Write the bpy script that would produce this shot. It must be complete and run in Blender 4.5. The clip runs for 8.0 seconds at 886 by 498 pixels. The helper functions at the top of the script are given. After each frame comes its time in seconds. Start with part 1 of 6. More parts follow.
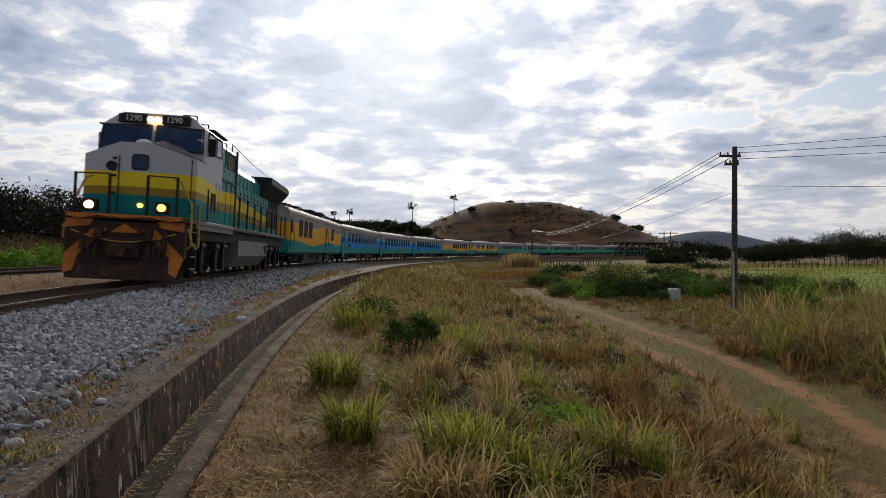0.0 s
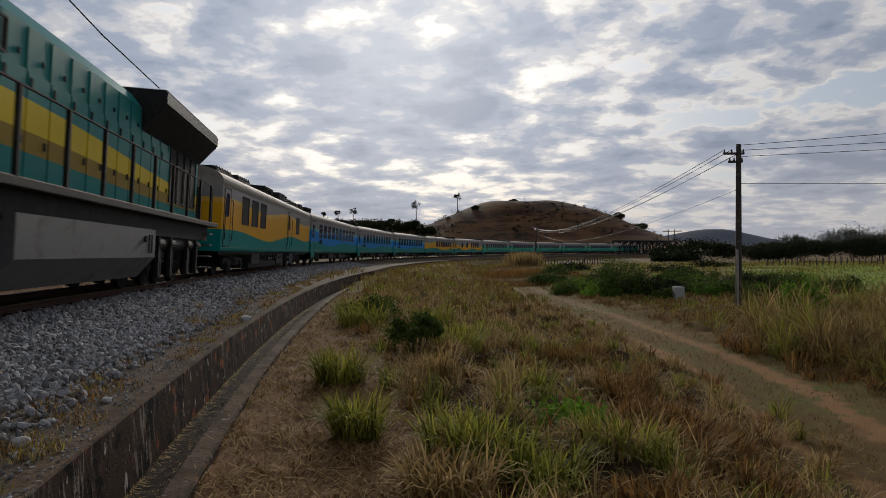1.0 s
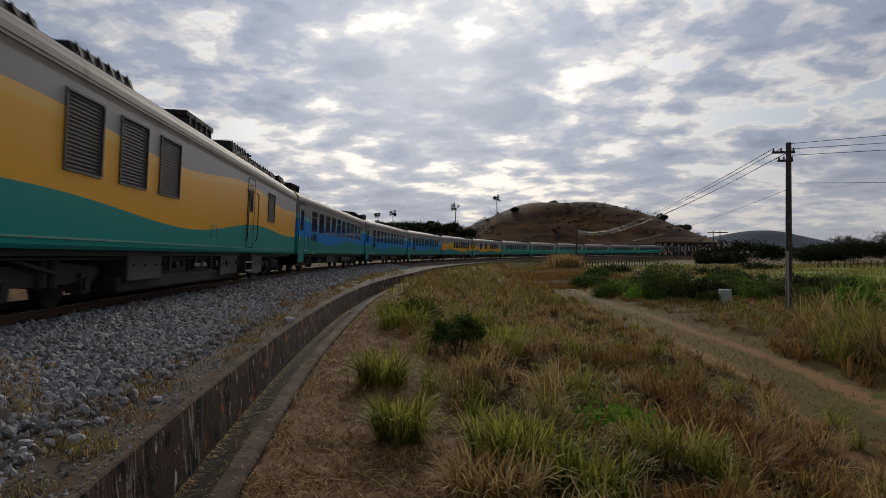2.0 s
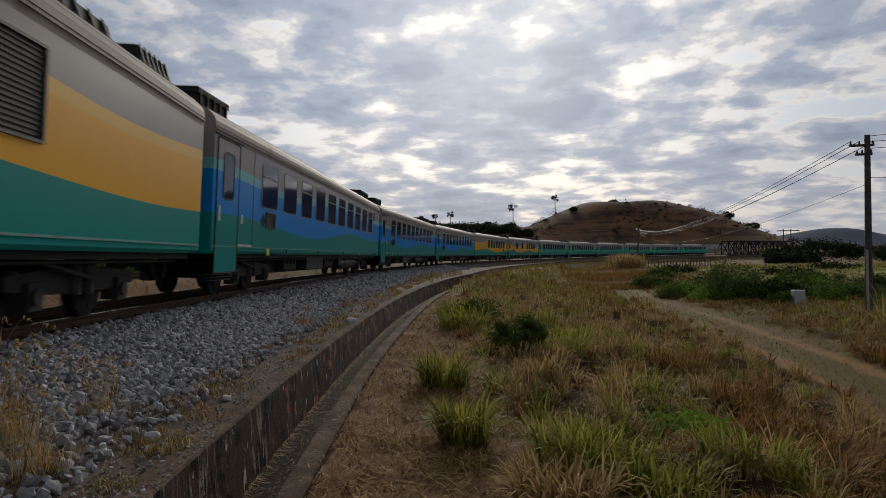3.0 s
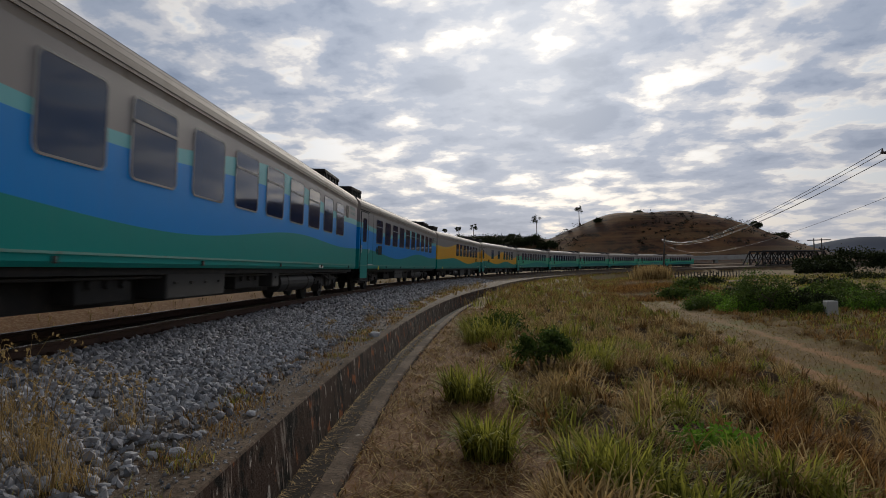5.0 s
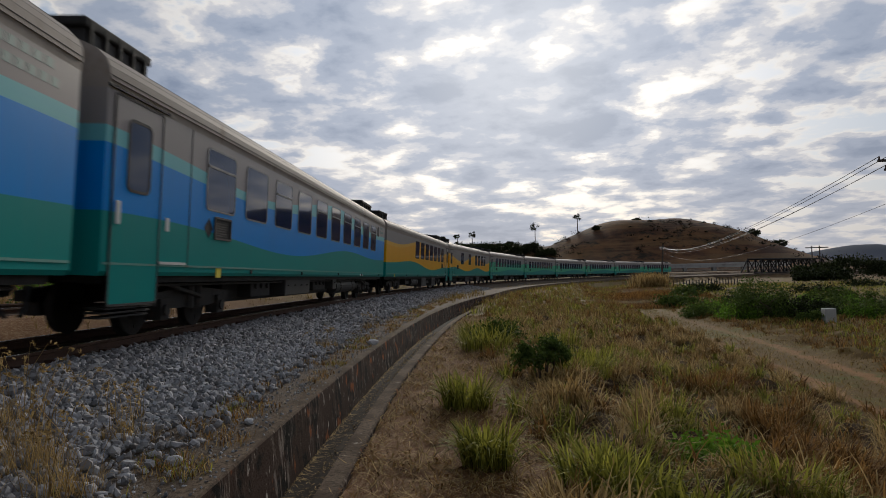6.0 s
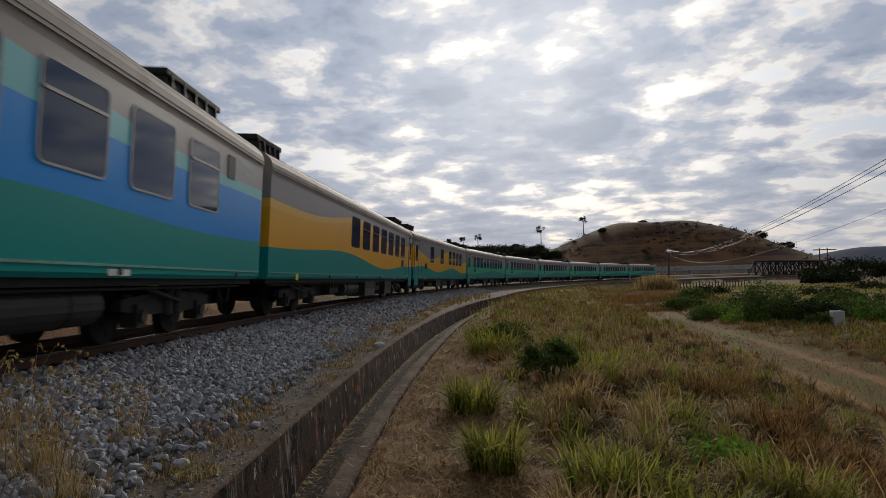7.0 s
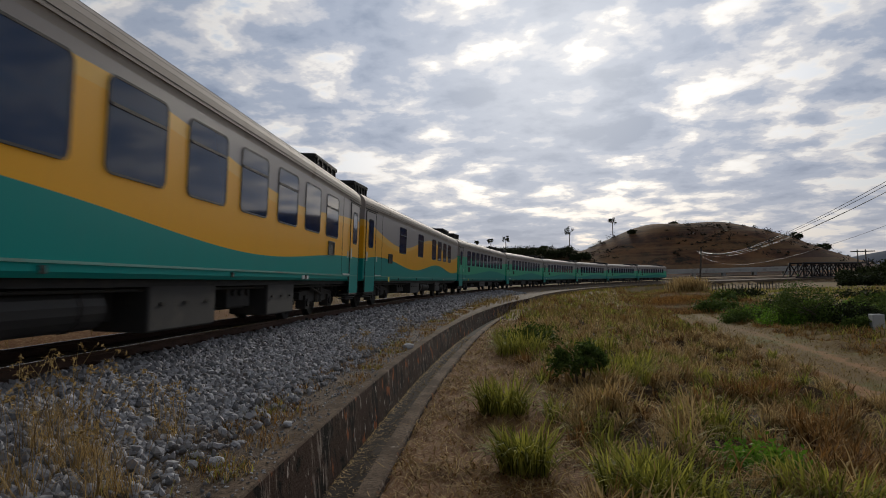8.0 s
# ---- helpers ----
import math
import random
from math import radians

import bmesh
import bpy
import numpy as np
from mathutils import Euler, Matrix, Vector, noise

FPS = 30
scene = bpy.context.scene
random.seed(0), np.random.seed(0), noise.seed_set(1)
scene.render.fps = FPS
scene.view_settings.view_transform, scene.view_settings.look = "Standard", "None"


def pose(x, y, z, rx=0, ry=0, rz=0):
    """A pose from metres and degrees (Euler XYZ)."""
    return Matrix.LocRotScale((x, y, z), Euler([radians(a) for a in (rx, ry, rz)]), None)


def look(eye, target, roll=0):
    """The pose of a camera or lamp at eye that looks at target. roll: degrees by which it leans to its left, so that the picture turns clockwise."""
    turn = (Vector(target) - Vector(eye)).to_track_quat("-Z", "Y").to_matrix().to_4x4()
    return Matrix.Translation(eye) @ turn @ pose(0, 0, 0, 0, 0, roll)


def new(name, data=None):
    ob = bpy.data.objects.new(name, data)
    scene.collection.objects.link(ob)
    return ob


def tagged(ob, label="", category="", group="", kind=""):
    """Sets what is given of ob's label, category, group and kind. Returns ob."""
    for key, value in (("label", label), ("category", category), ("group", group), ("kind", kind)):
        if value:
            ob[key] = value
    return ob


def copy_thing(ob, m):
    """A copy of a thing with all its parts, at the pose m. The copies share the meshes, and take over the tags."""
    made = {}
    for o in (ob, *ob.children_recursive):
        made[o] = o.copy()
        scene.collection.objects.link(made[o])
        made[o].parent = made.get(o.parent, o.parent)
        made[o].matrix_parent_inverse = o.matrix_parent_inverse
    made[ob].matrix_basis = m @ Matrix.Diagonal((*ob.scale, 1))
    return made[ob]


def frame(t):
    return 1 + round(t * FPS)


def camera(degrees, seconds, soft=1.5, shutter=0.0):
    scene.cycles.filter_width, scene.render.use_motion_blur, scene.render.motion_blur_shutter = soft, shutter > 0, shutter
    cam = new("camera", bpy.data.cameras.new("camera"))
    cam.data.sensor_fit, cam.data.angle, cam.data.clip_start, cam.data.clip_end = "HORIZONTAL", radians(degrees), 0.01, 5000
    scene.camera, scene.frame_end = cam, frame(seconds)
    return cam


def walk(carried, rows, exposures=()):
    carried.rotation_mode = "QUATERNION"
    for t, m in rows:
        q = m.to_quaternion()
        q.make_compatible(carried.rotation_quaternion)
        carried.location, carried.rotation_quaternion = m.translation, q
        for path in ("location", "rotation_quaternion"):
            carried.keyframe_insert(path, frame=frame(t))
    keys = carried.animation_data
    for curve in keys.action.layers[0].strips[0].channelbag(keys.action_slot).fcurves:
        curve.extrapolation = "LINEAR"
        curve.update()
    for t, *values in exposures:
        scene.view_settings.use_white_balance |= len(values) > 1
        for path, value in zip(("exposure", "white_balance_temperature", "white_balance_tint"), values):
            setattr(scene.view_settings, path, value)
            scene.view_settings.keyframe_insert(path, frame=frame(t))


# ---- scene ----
# camera: hand-held beside the line, turning slowly to its left
cam = camera(68.6, 8.0, soft=0.8, shutter=0.2)
ROWS = [
    (0.0, 0.000, 0.000, 0.775, 0.00, 0.45, 0.36),
    (0.5, -0.005, 0.036, 0.768, -0.18, 0.69, 0.69),
    (1.0, 0.007, -0.018, 0.770, 0.33, 0.36, 0.58),
    (2.5, -0.072, 0.064, 0.769, 6.32, 0.71, 0.78),
    (3.0, -0.095, 0.092, 0.769, 8.86, 0.72, 0.92),
    (3.5, -0.106, 0.123, 0.763, 10.42, 0.87, 0.78),
    (4.0, -0.109, 0.125, 0.772, 11.01, 1.14, 0.87),
    (5.5, -0.085, 0.123, 0.781, 10.86, 2.26, 1.46),
    (6.0, -0.086, 0.112, 0.781, 10.82, 2.55, 1.39),
    (6.5, -0.098, 0.126, 0.777, 10.96, 2.60, 1.22),
    (7.0, -0.101, 0.132, 0.781, 11.33, 2.79, 1.43),
    (7.5, -0.114, 0.130, 0.783, 12.01, 3.09, 1.36),
    (8.0, -0.120, 0.114, 0.780, 13.77, 3.00, 1.32),
]
walk(cam, [(t, pose(x, y, z, 90 + pitch, roll, yaw)) for t, x, y, z, yaw, pitch, roll in ROWS],
     exposures=[(0.0, 0.52), (0.2, 0.36), (0.5, 0.05), (1.0, 0.0), (4.2, 0.0), (5.3, 0.1), (8.0, 0.08)])

# ---- the line of the track: curvature falls slowly with the distance ----
X0, HEAD, BEND, EASE, CANT, GAUGE = -5.739, -0.19825, 0.0034669, -2.8e-06, 0.0597, 1.07
TILT = math.degrees(CANT / GAUGE)
_S = np.arange(-420.0, 620.0, 0.5)
_A = HEAD + BEND * _S + 0.5 * EASE * _S * _S
_i0 = int(np.argmin(abs(_S)))
_X = np.concatenate([[0], np.cumsum((np.sin(_A[1:]) + np.sin(_A[:-1])) * 0.25)])
_Y = np.concatenate([[0], np.cumsum((np.cos(_A[1:]) + np.cos(_A[:-1])) * 0.25)])
_X, _Y = _X - _X[_i0] + X0, _Y - _Y[_i0]


def track(s):
    """Centre of the track s metres along it, and its heading from +y towards +x."""
    return np.interp(s, _S, _X), np.interp(s, _S, _Y), np.interp(s, _S, _A)


def beside(s, u, z=0.0):
    """The point u metres to the right of the track's centre."""
    x, y, a = track(s)
    return x + np.cos(a) * u, y - np.sin(a) * u, z + 0 * np.asarray(s, float)


def along(x, y):
    """The way along the track and the offset to its right, for arrays of points."""
    s, u = np.empty(len(x)), np.empty(len(x))
    for i in range(0, len(x), 4000):
        j = slice(i, i + 4000)
        d = (x[j, None] - _X[None, ::4]) ** 2 + (y[j, None] - _Y[None, ::4]) ** 2
        k = np.argmin(d, 1) * 4
        dx, dy, a = x[j] - _X[k], y[j] - _Y[k], _A[k]
        s[j] = _S[k] + dx * np.sin(a) + dy * np.cos(a)
        u[j] = dx * np.cos(a) - dy * np.sin(a)
    return s, u


def wall_u(s):
    return 4.02 + 0.00066 * np.clip(s, -20, 50) ** 2


def curb_u(s):
    return wall_u(s) + 0.45 + 0.012 * np.clip(np.asarray(s, float) - 9, 0, 8)


def step(v, a, b):
    w = np.clip((v - a) / (b - a), 0, 1)
    return w * w * (3 - 2 * w)


def wavy(x, y, size, seed=0):
    """Smooth noise from a few turned sines, about -1 to 1."""
    r = np.random.RandomState(seed)
    out = 0
    for k in range(7):
        a, p, f = r.uniform(0, 6.283), r.uniform(0, 6.283), r.uniform(0.6, 1.7)
        out = out + np.sin((x * math.cos(a) + y * math.sin(a)) * f * 6.283 / size + p)
    return out / 4


def hills(x, y):
    """The pasture hill behind the train, its lower shoulder, and the haze-blue range beyond."""
    deep = np.exp(-(np.abs(y - 475) / 78) ** 2.2)
    main = 39.0 * np.exp(-(np.abs(x - 58) / 86) ** 2.9)
    shoulder = 25.5 * step(-x, -15, 25) * (0.55 + 0.45 * step(x, -260, -120)) + 1.0 * np.sin(x / 17)
    h = np.log(np.exp(main / 3) + np.exp(np.maximum(shoulder, 0) / 3)) * 3 - 3 * math.log(2)
    h = np.maximum(h, 0) * deep * (1 + 0.03 * wavy(x, y, 60, 21))
    far = 36.0 * np.exp(-(np.abs(x - 905) / 200) ** 2.4) + 30 + 7 * np.sin(x / 120) + 4 * np.sin(x / 47)
    return h + far * np.exp(-((y - 2300) / 260) ** 2)


def ground_z(x, y, rough=True):
    s, u = along(x, y)
    bed = np.interp(u, [-2.6, -1.5, -0.95, 0.95, 1.25, 2.75, 3.3], [-0.4, -0.2, -0.2, -0.34, -0.38, -0.62, -0.66])
    left = 0.16 + 0 * u
    left = left + step(-u, 8, 26) * 0.6 + step(-u, 16, 25) * 2.2 * (1 - step(y, 90, 140))
    z = np.where(u < -3.1, left, np.where(u < -2.6, -0.32 + (-2.6 - u) * 0.96, bed))
    face = wall_u(s) - 0.3
    low = -1.03 - 0.02 * np.clip(u - 6, 0, 3)
    low = np.where((u > face) & (u < curb_u(s) + 0.05) & (s < 40), -1.19, low)
    crest, toe = 7.0, 5.0
    d1, d2 = u - crest, np.maximum(toe - x, 0)
    w = np.where(d1 > 0, d1 / np.maximum(d1 + d2, 0.01), 0)
    w = np.maximum(w, step(u, 9.5, 20))
    low = low - (1.02) * step(w, 0, 1)
    if rough:
        low = low + (0.17 * wavy(x, y, 2.0, 3) + 0.09 * wavy(x, y, 0.8, 4)) * step(u, 6, 8) * (1 - np.exp(-((x - road_x(y)) / 2.0) ** 4))
        low = low + 0.02 * wavy(x, y, 0.6, 8)
        road = np.exp(-((x - road_x(y)) / 1.6) ** 2) * step(u, 8.5, 10.5)
        low = low - 0.12 * road
    gone = step(s, 46, 62)
    face = face * (1 - gone) + 2.9 * gone
    z = np.where(u > face, np.where(gone > 0, np.maximum(low, -0.6 - np.maximum(u - face, 0) * (0.35 + 3 * (1 - gone))), low), z)
    if rough:
        z = z + np.where((u < face) & (u > 2.4), 0.015 * wavy(x, y, 0.5, 5), 0)
    return z + hills(x, y) * step(y, 330, 390)


def road_x(y):
    # bends out past the bank, then back towards the line
    return 6.1 + 0.9 * step(y, 8, 17) - 0.75 * step(y, 24, 46) + 1.6 * step(y, 70, 130)


# ---- light: a bright overcast evening sky with the sun behind the clouds ----
SUN_DIR = Vector((-0.06, 0.945, 0.325)).normalized()


def sky():
    world = bpy.data.worlds.new("evening_sky")
    scene.world = world
    world.use_nodes = True
    nt = world.node_tree
    nt.nodes.clear()
    N, Lk = nt.nodes.new, nt.links.new

    def math_(op, a, b=None, c=None, clamp=False):
        n = N("ShaderNodeMath")
        n.operation, n.use_clamp = op, clamp
        for i, v in enumerate((a, b, c)):
            if v is None:
                continue
            if isinstance(v, (int, float)):
                n.inputs[i].default_value = v
            else:
                Lk(v, n.inputs[i])
        return n.outputs[0]

    def noise_(vec, scale, detail, rough, warp=0.0):
        n = N("ShaderNodeTexNoise")
        n.inputs["Scale"].default_value, n.inputs["Detail"].default_value = scale, detail
        n.inputs["Roughness"].default_value, n.inputs["Distortion"].default_value = rough, warp
        Lk(vec, n.inputs["Vector"])
        return n.outputs["Fac"]

    def ramp_(fac, stops):
        n = N("ShaderNodeValToRGB")
        n.color_ramp.interpolation = "EASE"
        els = n.color_ramp.elements
        while len(els) < len(stops):
            els.new(0.5)
        for e, (p, c) in zip(els, stops):
            e.position, e.color = p, (*c, 1)
        Lk(fac, n.inputs[0])
        return n.outputs[0]

    def mix_(fac, a, b, mode="MIX"):
        n = N("ShaderNodeMix")
        n.data_type, n.blend_type = "RGBA", mode
        for sock, v in ((n.inputs["Factor"], fac), (n.inputs["A"], a), (n.inputs["B"], b)):
            if isinstance(v, tuple):
                sock.default_value = (*v, 1)
            elif isinstance(v, (int, float)):
                sock.default_value = v
            else:
                Lk(v, sock)
        return n.outputs["Result"]

    coord = N("ShaderNodeTexCoord").outputs["Generated"]
    sep = N("ShaderNodeSeparateXYZ")
    Lk(coord, sep.inputs[0])
    up = math_("MAXIMUM", sep.outputs["Z"], 0.0)
    flat = math_("ADD", up, 0.18)
    comb = N("ShaderNodeCombineXYZ")
    Lk(math_("DIVIDE", sep.outputs["X"], flat), comb.inputs[0])
    Lk(math_("MULTIPLY", math_("DIVIDE", sep.outputs["Y"], flat), 1.0), comb.inputs[1])
    comb.inputs[2].default_value = 3.7
    deck = comb.outputs[0]
    big = noise_(deck, 1.5, 3, 0.5, 0.1)
    mid = noise_(deck, 4.6, 9, 0.55, 0.12)
    dens = math_("ADD", math_("MULTIPLY", big, 0.5), math_("MULTIPLY", mid, 0.56))
    dot = N("ShaderNodeVectorMath")
    dot.operation = "DOT_PRODUCT"
    Lk(coord, dot.inputs[0])
    dot.inputs[1].default_value = SUN_DIR
    near = math_("MAXIMUM", dot.outputs["Value"], 0.0)
    halo = math_("POWER", near, 26.0)
    core = math_("POWER", near, 90.0)
    back = N("ShaderNodeTexSky")
    back.sky_type, back.sun_disc = "NISHITA", False
    back.sun_elevation, back.sun_rotation = radians(19), radians(-3.6)
    blue = mix_(1.0, back.outputs[0], (0.09, 0.085, 0.08), "MULTIPLY")
    gap = mix_(halo, mix_(0.6, blue, (0.60, 0.71, 0.88)), (1.35, 1.3, 1.2))
    shade = ramp_(dens, [(0.0, (1.0, 0.98, 0.95)), (0.46, (0.98, 0.93, 0.87)), (0.505, (0.63, 0.645, 0.70)), (0.555, (0.39, 0.45, 0.57)), (0.66, (0.24, 0.305, 0.43))])
    cover = ramp_(dens, [(0.0, (0, 0, 0)), (0.42, (0, 0, 0)), (0.49, (1, 1, 1)), (1.0, (1, 1, 1))])
    lit = mix_(math_("MULTIPLY", halo, 0.28), shade, (0.95, 0.93, 0.9))
    col = mix_(cover, gap, lit)
    col = mix_(math_("MULTIPLY", core, 0.12), col, (1.5, 1.45, 1.35))
    side = math_("ADD", math_("MULTIPLY", dot.outputs["Value"], 0.5), 0.5)
    dusk = math_("ADD", math_("MULTIPLY", math_("POWER", math_("MAXIMUM", side, 0.0), 9.0), 0.54), 0.48)
    col = mix_(1.0, col, dusk, "MULTIPLY")
    haze = math_("POWER", math_("SUBTRACT", 1.0, math_("MINIMUM", math_("MULTIPLY", up, 1.0), 1.0)), 7.0)
    col = mix_(math_("MULTIPLY", haze, 0.72), col, (0.46, 0.445, 0.46))
    bg = N("ShaderNodeBackground")
    Lk(col, bg.inputs[0])
    bg.inputs[1].default_value = 1.0
    out = N("ShaderNodeOutputWorld")
    Lk(bg.outputs[0], out.inputs[0])


sky()
sun = new("sun", bpy.data.lights.new("sun", "SUN"))
sun.data.energy, sun.data.angle, sun.data.color = 1.9, radians(10), (1.0, 0.92, 0.80)
sun.matrix_world = look((0, 0, 60), Vector((0, 0, 60)) - SUN_DIR * 10)

# ---- materials ----
MATS = {}


class Nodes:
    """Short hand for the nodes of one material."""

    def __init__(self, name):
        self.mat = bpy.data.materials.new(name)
        self.mat.use_nodes = True
        self.nt = self.mat.node_tree
        self.bsdf = self.nt.nodes["Principled BSDF"]

    def node(self, kind):
        return self.nt.nodes.new(kind)

    def link(self, a, b):
        self.nt.links.new(a, b)

    def put(self, sock, v):
        if isinstance(v, (tuple, list)):
            sock.default_value = (*v, 1) if len(v) == 3 and len(sock.default_value) == 4 else v
        elif isinstance(v, (int, float)):
            sock.default_value = v
        else:
            self.link(v, sock)

    def coords(self, kind="Object"):
        return self.node("ShaderNodeTexCoord").outputs[kind]

    def math(self, op, *vals, clamp=False):
        n = self.node("ShaderNodeMath")
        n.operation, n.use_clamp = op, clamp
        for i, v in enumerate(vals):
            self.put(n.inputs[i], v)
        return n.outputs[0]

    def noise(self, scale, detail=4, rough=0.55, vec=None, stretch=None, warp=0.0):
        n = self.node("ShaderNodeTexNoise")
        n.inputs["Scale"].default_value, n.inputs["Detail"].default_value = scale, detail
        n.inputs["Roughness"].default_value, n.inputs["Distortion"].default_value = rough, warp
        v = vec if vec is not None else self.coords()
        if stretch:
            m = self.node("ShaderNodeMapping")
            m.inputs["Scale"].default_value = stretch
            self.link(v, m.inputs["Vector"])
            v = m.outputs[0]
        self.link(v, n.inputs["Vector"])
        return n.outputs["Fac"]

    def span(self, fac, a, b):
        n = self.node("ShaderNodeMapRange")
        n.interpolation_type = "SMOOTHSTEP"
        self.put(n.inputs["Value"], fac)
        n.inputs["From Min"].default_value, n.inputs["From Max"].default_value = a, b
        return n.outputs[0]

    def mix(self, fac, a, b, mode="MIX"):
        n = self.node("ShaderNodeMix")
        n.data_type, n.blend_type = "RGBA", mode
        self.put(n.inputs["Factor"], fac)
        self.put(n.inputs["A"], a)
        self.put(n.inputs["B"], b)
        return n.outputs["Result"]

    def bump(self, height, strength=0.3, distance=0.02):
        n = self.node("ShaderNodeBump")
        n.inputs["Strength"].default_value, n.inputs["Distance"].default_value = strength, distance
        self.link(height, n.inputs["Height"])
        self.link(n.outputs[0], self.bsdf.inputs["Normal"])

    def done(self, color, rough=0.6, metal=0.0, spec=0.5):
        self.put(self.bsdf.inputs["Base Color"], color)
        self.put(self.bsdf.inputs["Roughness"], rough)
        self.put(self.bsdf.inputs["Metallic"], metal)
        self.put(self.bsdf.inputs["Specular IOR Level"], spec)
        return self.mat


def mat(name, color, rough=0.6, metal=0.0, scale=6.0, vary=0.25, bump=0.15, dirt=None, spec=0.4):
    """A worn surface: colour varied at two scales, a little relief, and stains of the colour dirt."""
    if name in MATS:
        return MATS[name]
    m = Nodes(name)
    a, b = m.noise(scale, 5), m.noise(scale * 7, 3)
    dark = tuple(c * (1 - vary) for c in color)
    light = tuple(min(1, c * (1 + vary * 0.6)) for c in color)
    col = m.mix(m.math("ADD", m.math("MULTIPLY", a, 0.65), m.math("MULTIPLY", b, 0.35)), dark, light)
    if dirt:
        col = m.mix(m.span(m.noise(scale * 0.6, 6, 0.65), 0.5, 0.72), col, dirt)
    if bump:
        m.bump(b, bump, 0.01)
    MATS[name] = m.done(col, rough, metal, spec)
    return MATS[name]


def wave_z(m, y, mean, waves):
    """Height of a painted wave along the car: a mean and waves of (amp, half length, crest)."""
    out = mean
    for amp, half, shift in waves:
        c = m.math("COSINE", m.math("MULTIPLY", m.math("SUBTRACT", y, shift), math.pi / half))
        out = m.math("ADD", out, m.math("MULTIPLY", c, amp))
    return out


def livery(name, bands, top, gloss=0.07):
    """Paint in waved bands from the sill up: (colour, mean, waves) is the band below that wave."""
    m = Nodes(name)
    sep = m.node("ShaderNodeSeparateXYZ")
    m.link(m.coords(), sep.inputs[0])
    y, z = m.math("DIVIDE", sep.outputs["Y"], 1.052), sep.outputs["Z"]
    col = top
    for color, mean, *waves in reversed(bands):
        edge = wave_z(m, y, mean, waves)
        below = m.span(m.math("SUBTRACT", edge, z), -0.008, 0.008)
        col = m.mix(below, col, color)
    grime = m.span(m.noise(1.1, 6, 0.6, stretch=(1, 1, 0.35)), 0.45, 0.75)
    col = m.mix(m.math("MULTIPLY", grime, 0.05), col, (0.13, 0.11, 0.085))
    low = m.span(m.noise(9, 4, 0.6, stretch=(1, 1, 0.2)), 0.5, 0.8)
    col = m.mix(m.math("MULTIPLY", low, 0.04), col, (0.2, 0.18, 0.15))
    m.bump(m.noise(0.9, 2), 0.06, 0.02)
    return m.done(col, 0.3, 0.0, gloss)


TEAL, BLUE, CYAN, YELLOW, GREY, GREEN = (0.008, 0.255, 0.235), (0.0, 0.245, 0.70), (0.17, 0.50, 0.54), (0.80, 0.40, 0.02), (0.29, 0.27, 0.265), (0.06, 0.42, 0.25)
PALE = (0.80, 0.47, 0.08)
PAINT_BLUE = livery("blue_wave_paint", [(TEAL, 1.694, (0.122, 11.5, 7.1), (0.101, 5.75, 2.43)), (BLUE, 2.593, (0.089, 11.5, 4.3), (0.072, 5.75, 0.23)), (CYAN, 2.867, (0.206, 11.5, 2.97), (0.13, 5.75, 0.91))], GREY)
PAINT_GEN = livery("yellow_wave_paint", [(TEAL, 1.698, (0.125, 11.5, 7.24), (0.112, 5.75, 2.96)), (YELLOW, 2.71, (0.073, 11.5, 2.55), (0.127, 5.75, 2.14)), (PALE, 2.884, (0.073, 11.5, 2.55), (0.127, 5.75, 2.14))], GREY)
PAINT_Y1 = livery("yellow_crest_paint", [(TEAL, 1.651, (0.182, 11.5, -7.07), (0.081, 5.75, -3.67)), (YELLOW, 2.63, (0.192, 11.5, -3.4), (0.146, 5.75, -1.8)), (PALE, 2.817, (0.192, 11.5, -3.2), (0.146, 5.75, -1.64))], GREY)
PAINT_Y2 = livery("yellow_swell_paint", [(TEAL, 1.62, (-0.18, 6, -3.0)), (YELLOW, 2.5, (-0.36, 7, -6.0)), (PALE, 2.68, (-0.36, 7, -5.7))], GREY)
PAINT_GREEN = livery("green_wave_paint", [(TEAL, 1.6, (0.2, 12, 3.0)), (GREEN, 2.55, (-0.14, 12, 2.0))], GREY)
ROOF = mat("dull_roof_paint", (0.33, 0.295, 0.265), 0.7, 0.0, 2.0, 0.2, 0.1, (0.22, 0.18, 0.15), 0.14)
ROOF_GAP = mat("dark_roof_joint", (0.03, 0.027, 0.025), 0.9, 0.0, 4.0, 0.2, 0.0)
BLACK = mat("sooty_black", (0.011, 0.0105, 0.010), 0.8, 0.0, 8, 0.4, 0.2, (0.03, 0.024, 0.02))
STEEL_DARK = mat("dark_greasy_steel", (0.014, 0.013, 0.012), 0.75, 0.0, 9, 0.4, 0.3, (0.035, 0.025, 0.018))
ALU = mat("grey_window_frame", (0.16, 0.165, 0.17), 0.6, 0.0, 15, 0.15, 0.05)
GREY_TANK = mat("grey_tank_paint", (0.017, 0.0165, 0.0165), 0.65, 0.0, 3, 0.3, 0.1, (0.035, 0.03, 0.026))
RUBBER = mat("black_rubber", (0.02, 0.02, 0.022), 0.75, 0.0, 10, 0.3, 0.2)
RAIL_SIDE = mat("rusty_rail", (0.085, 0.045, 0.03), 0.8, 0.2, 14, 0.35, 0.3, (0.04, 0.025, 0.02))
RAIL_TOP = mat("polished_rail_head", (0.55, 0.52, 0.5), 0.22, 1.0, 20, 0.1, 0.0)
SLEEPER = mat("oily_timber", (0.05, 0.034, 0.025), 0.85, 0.0, 10, 0.4, 0.5, (0.09, 0.06, 0.045))
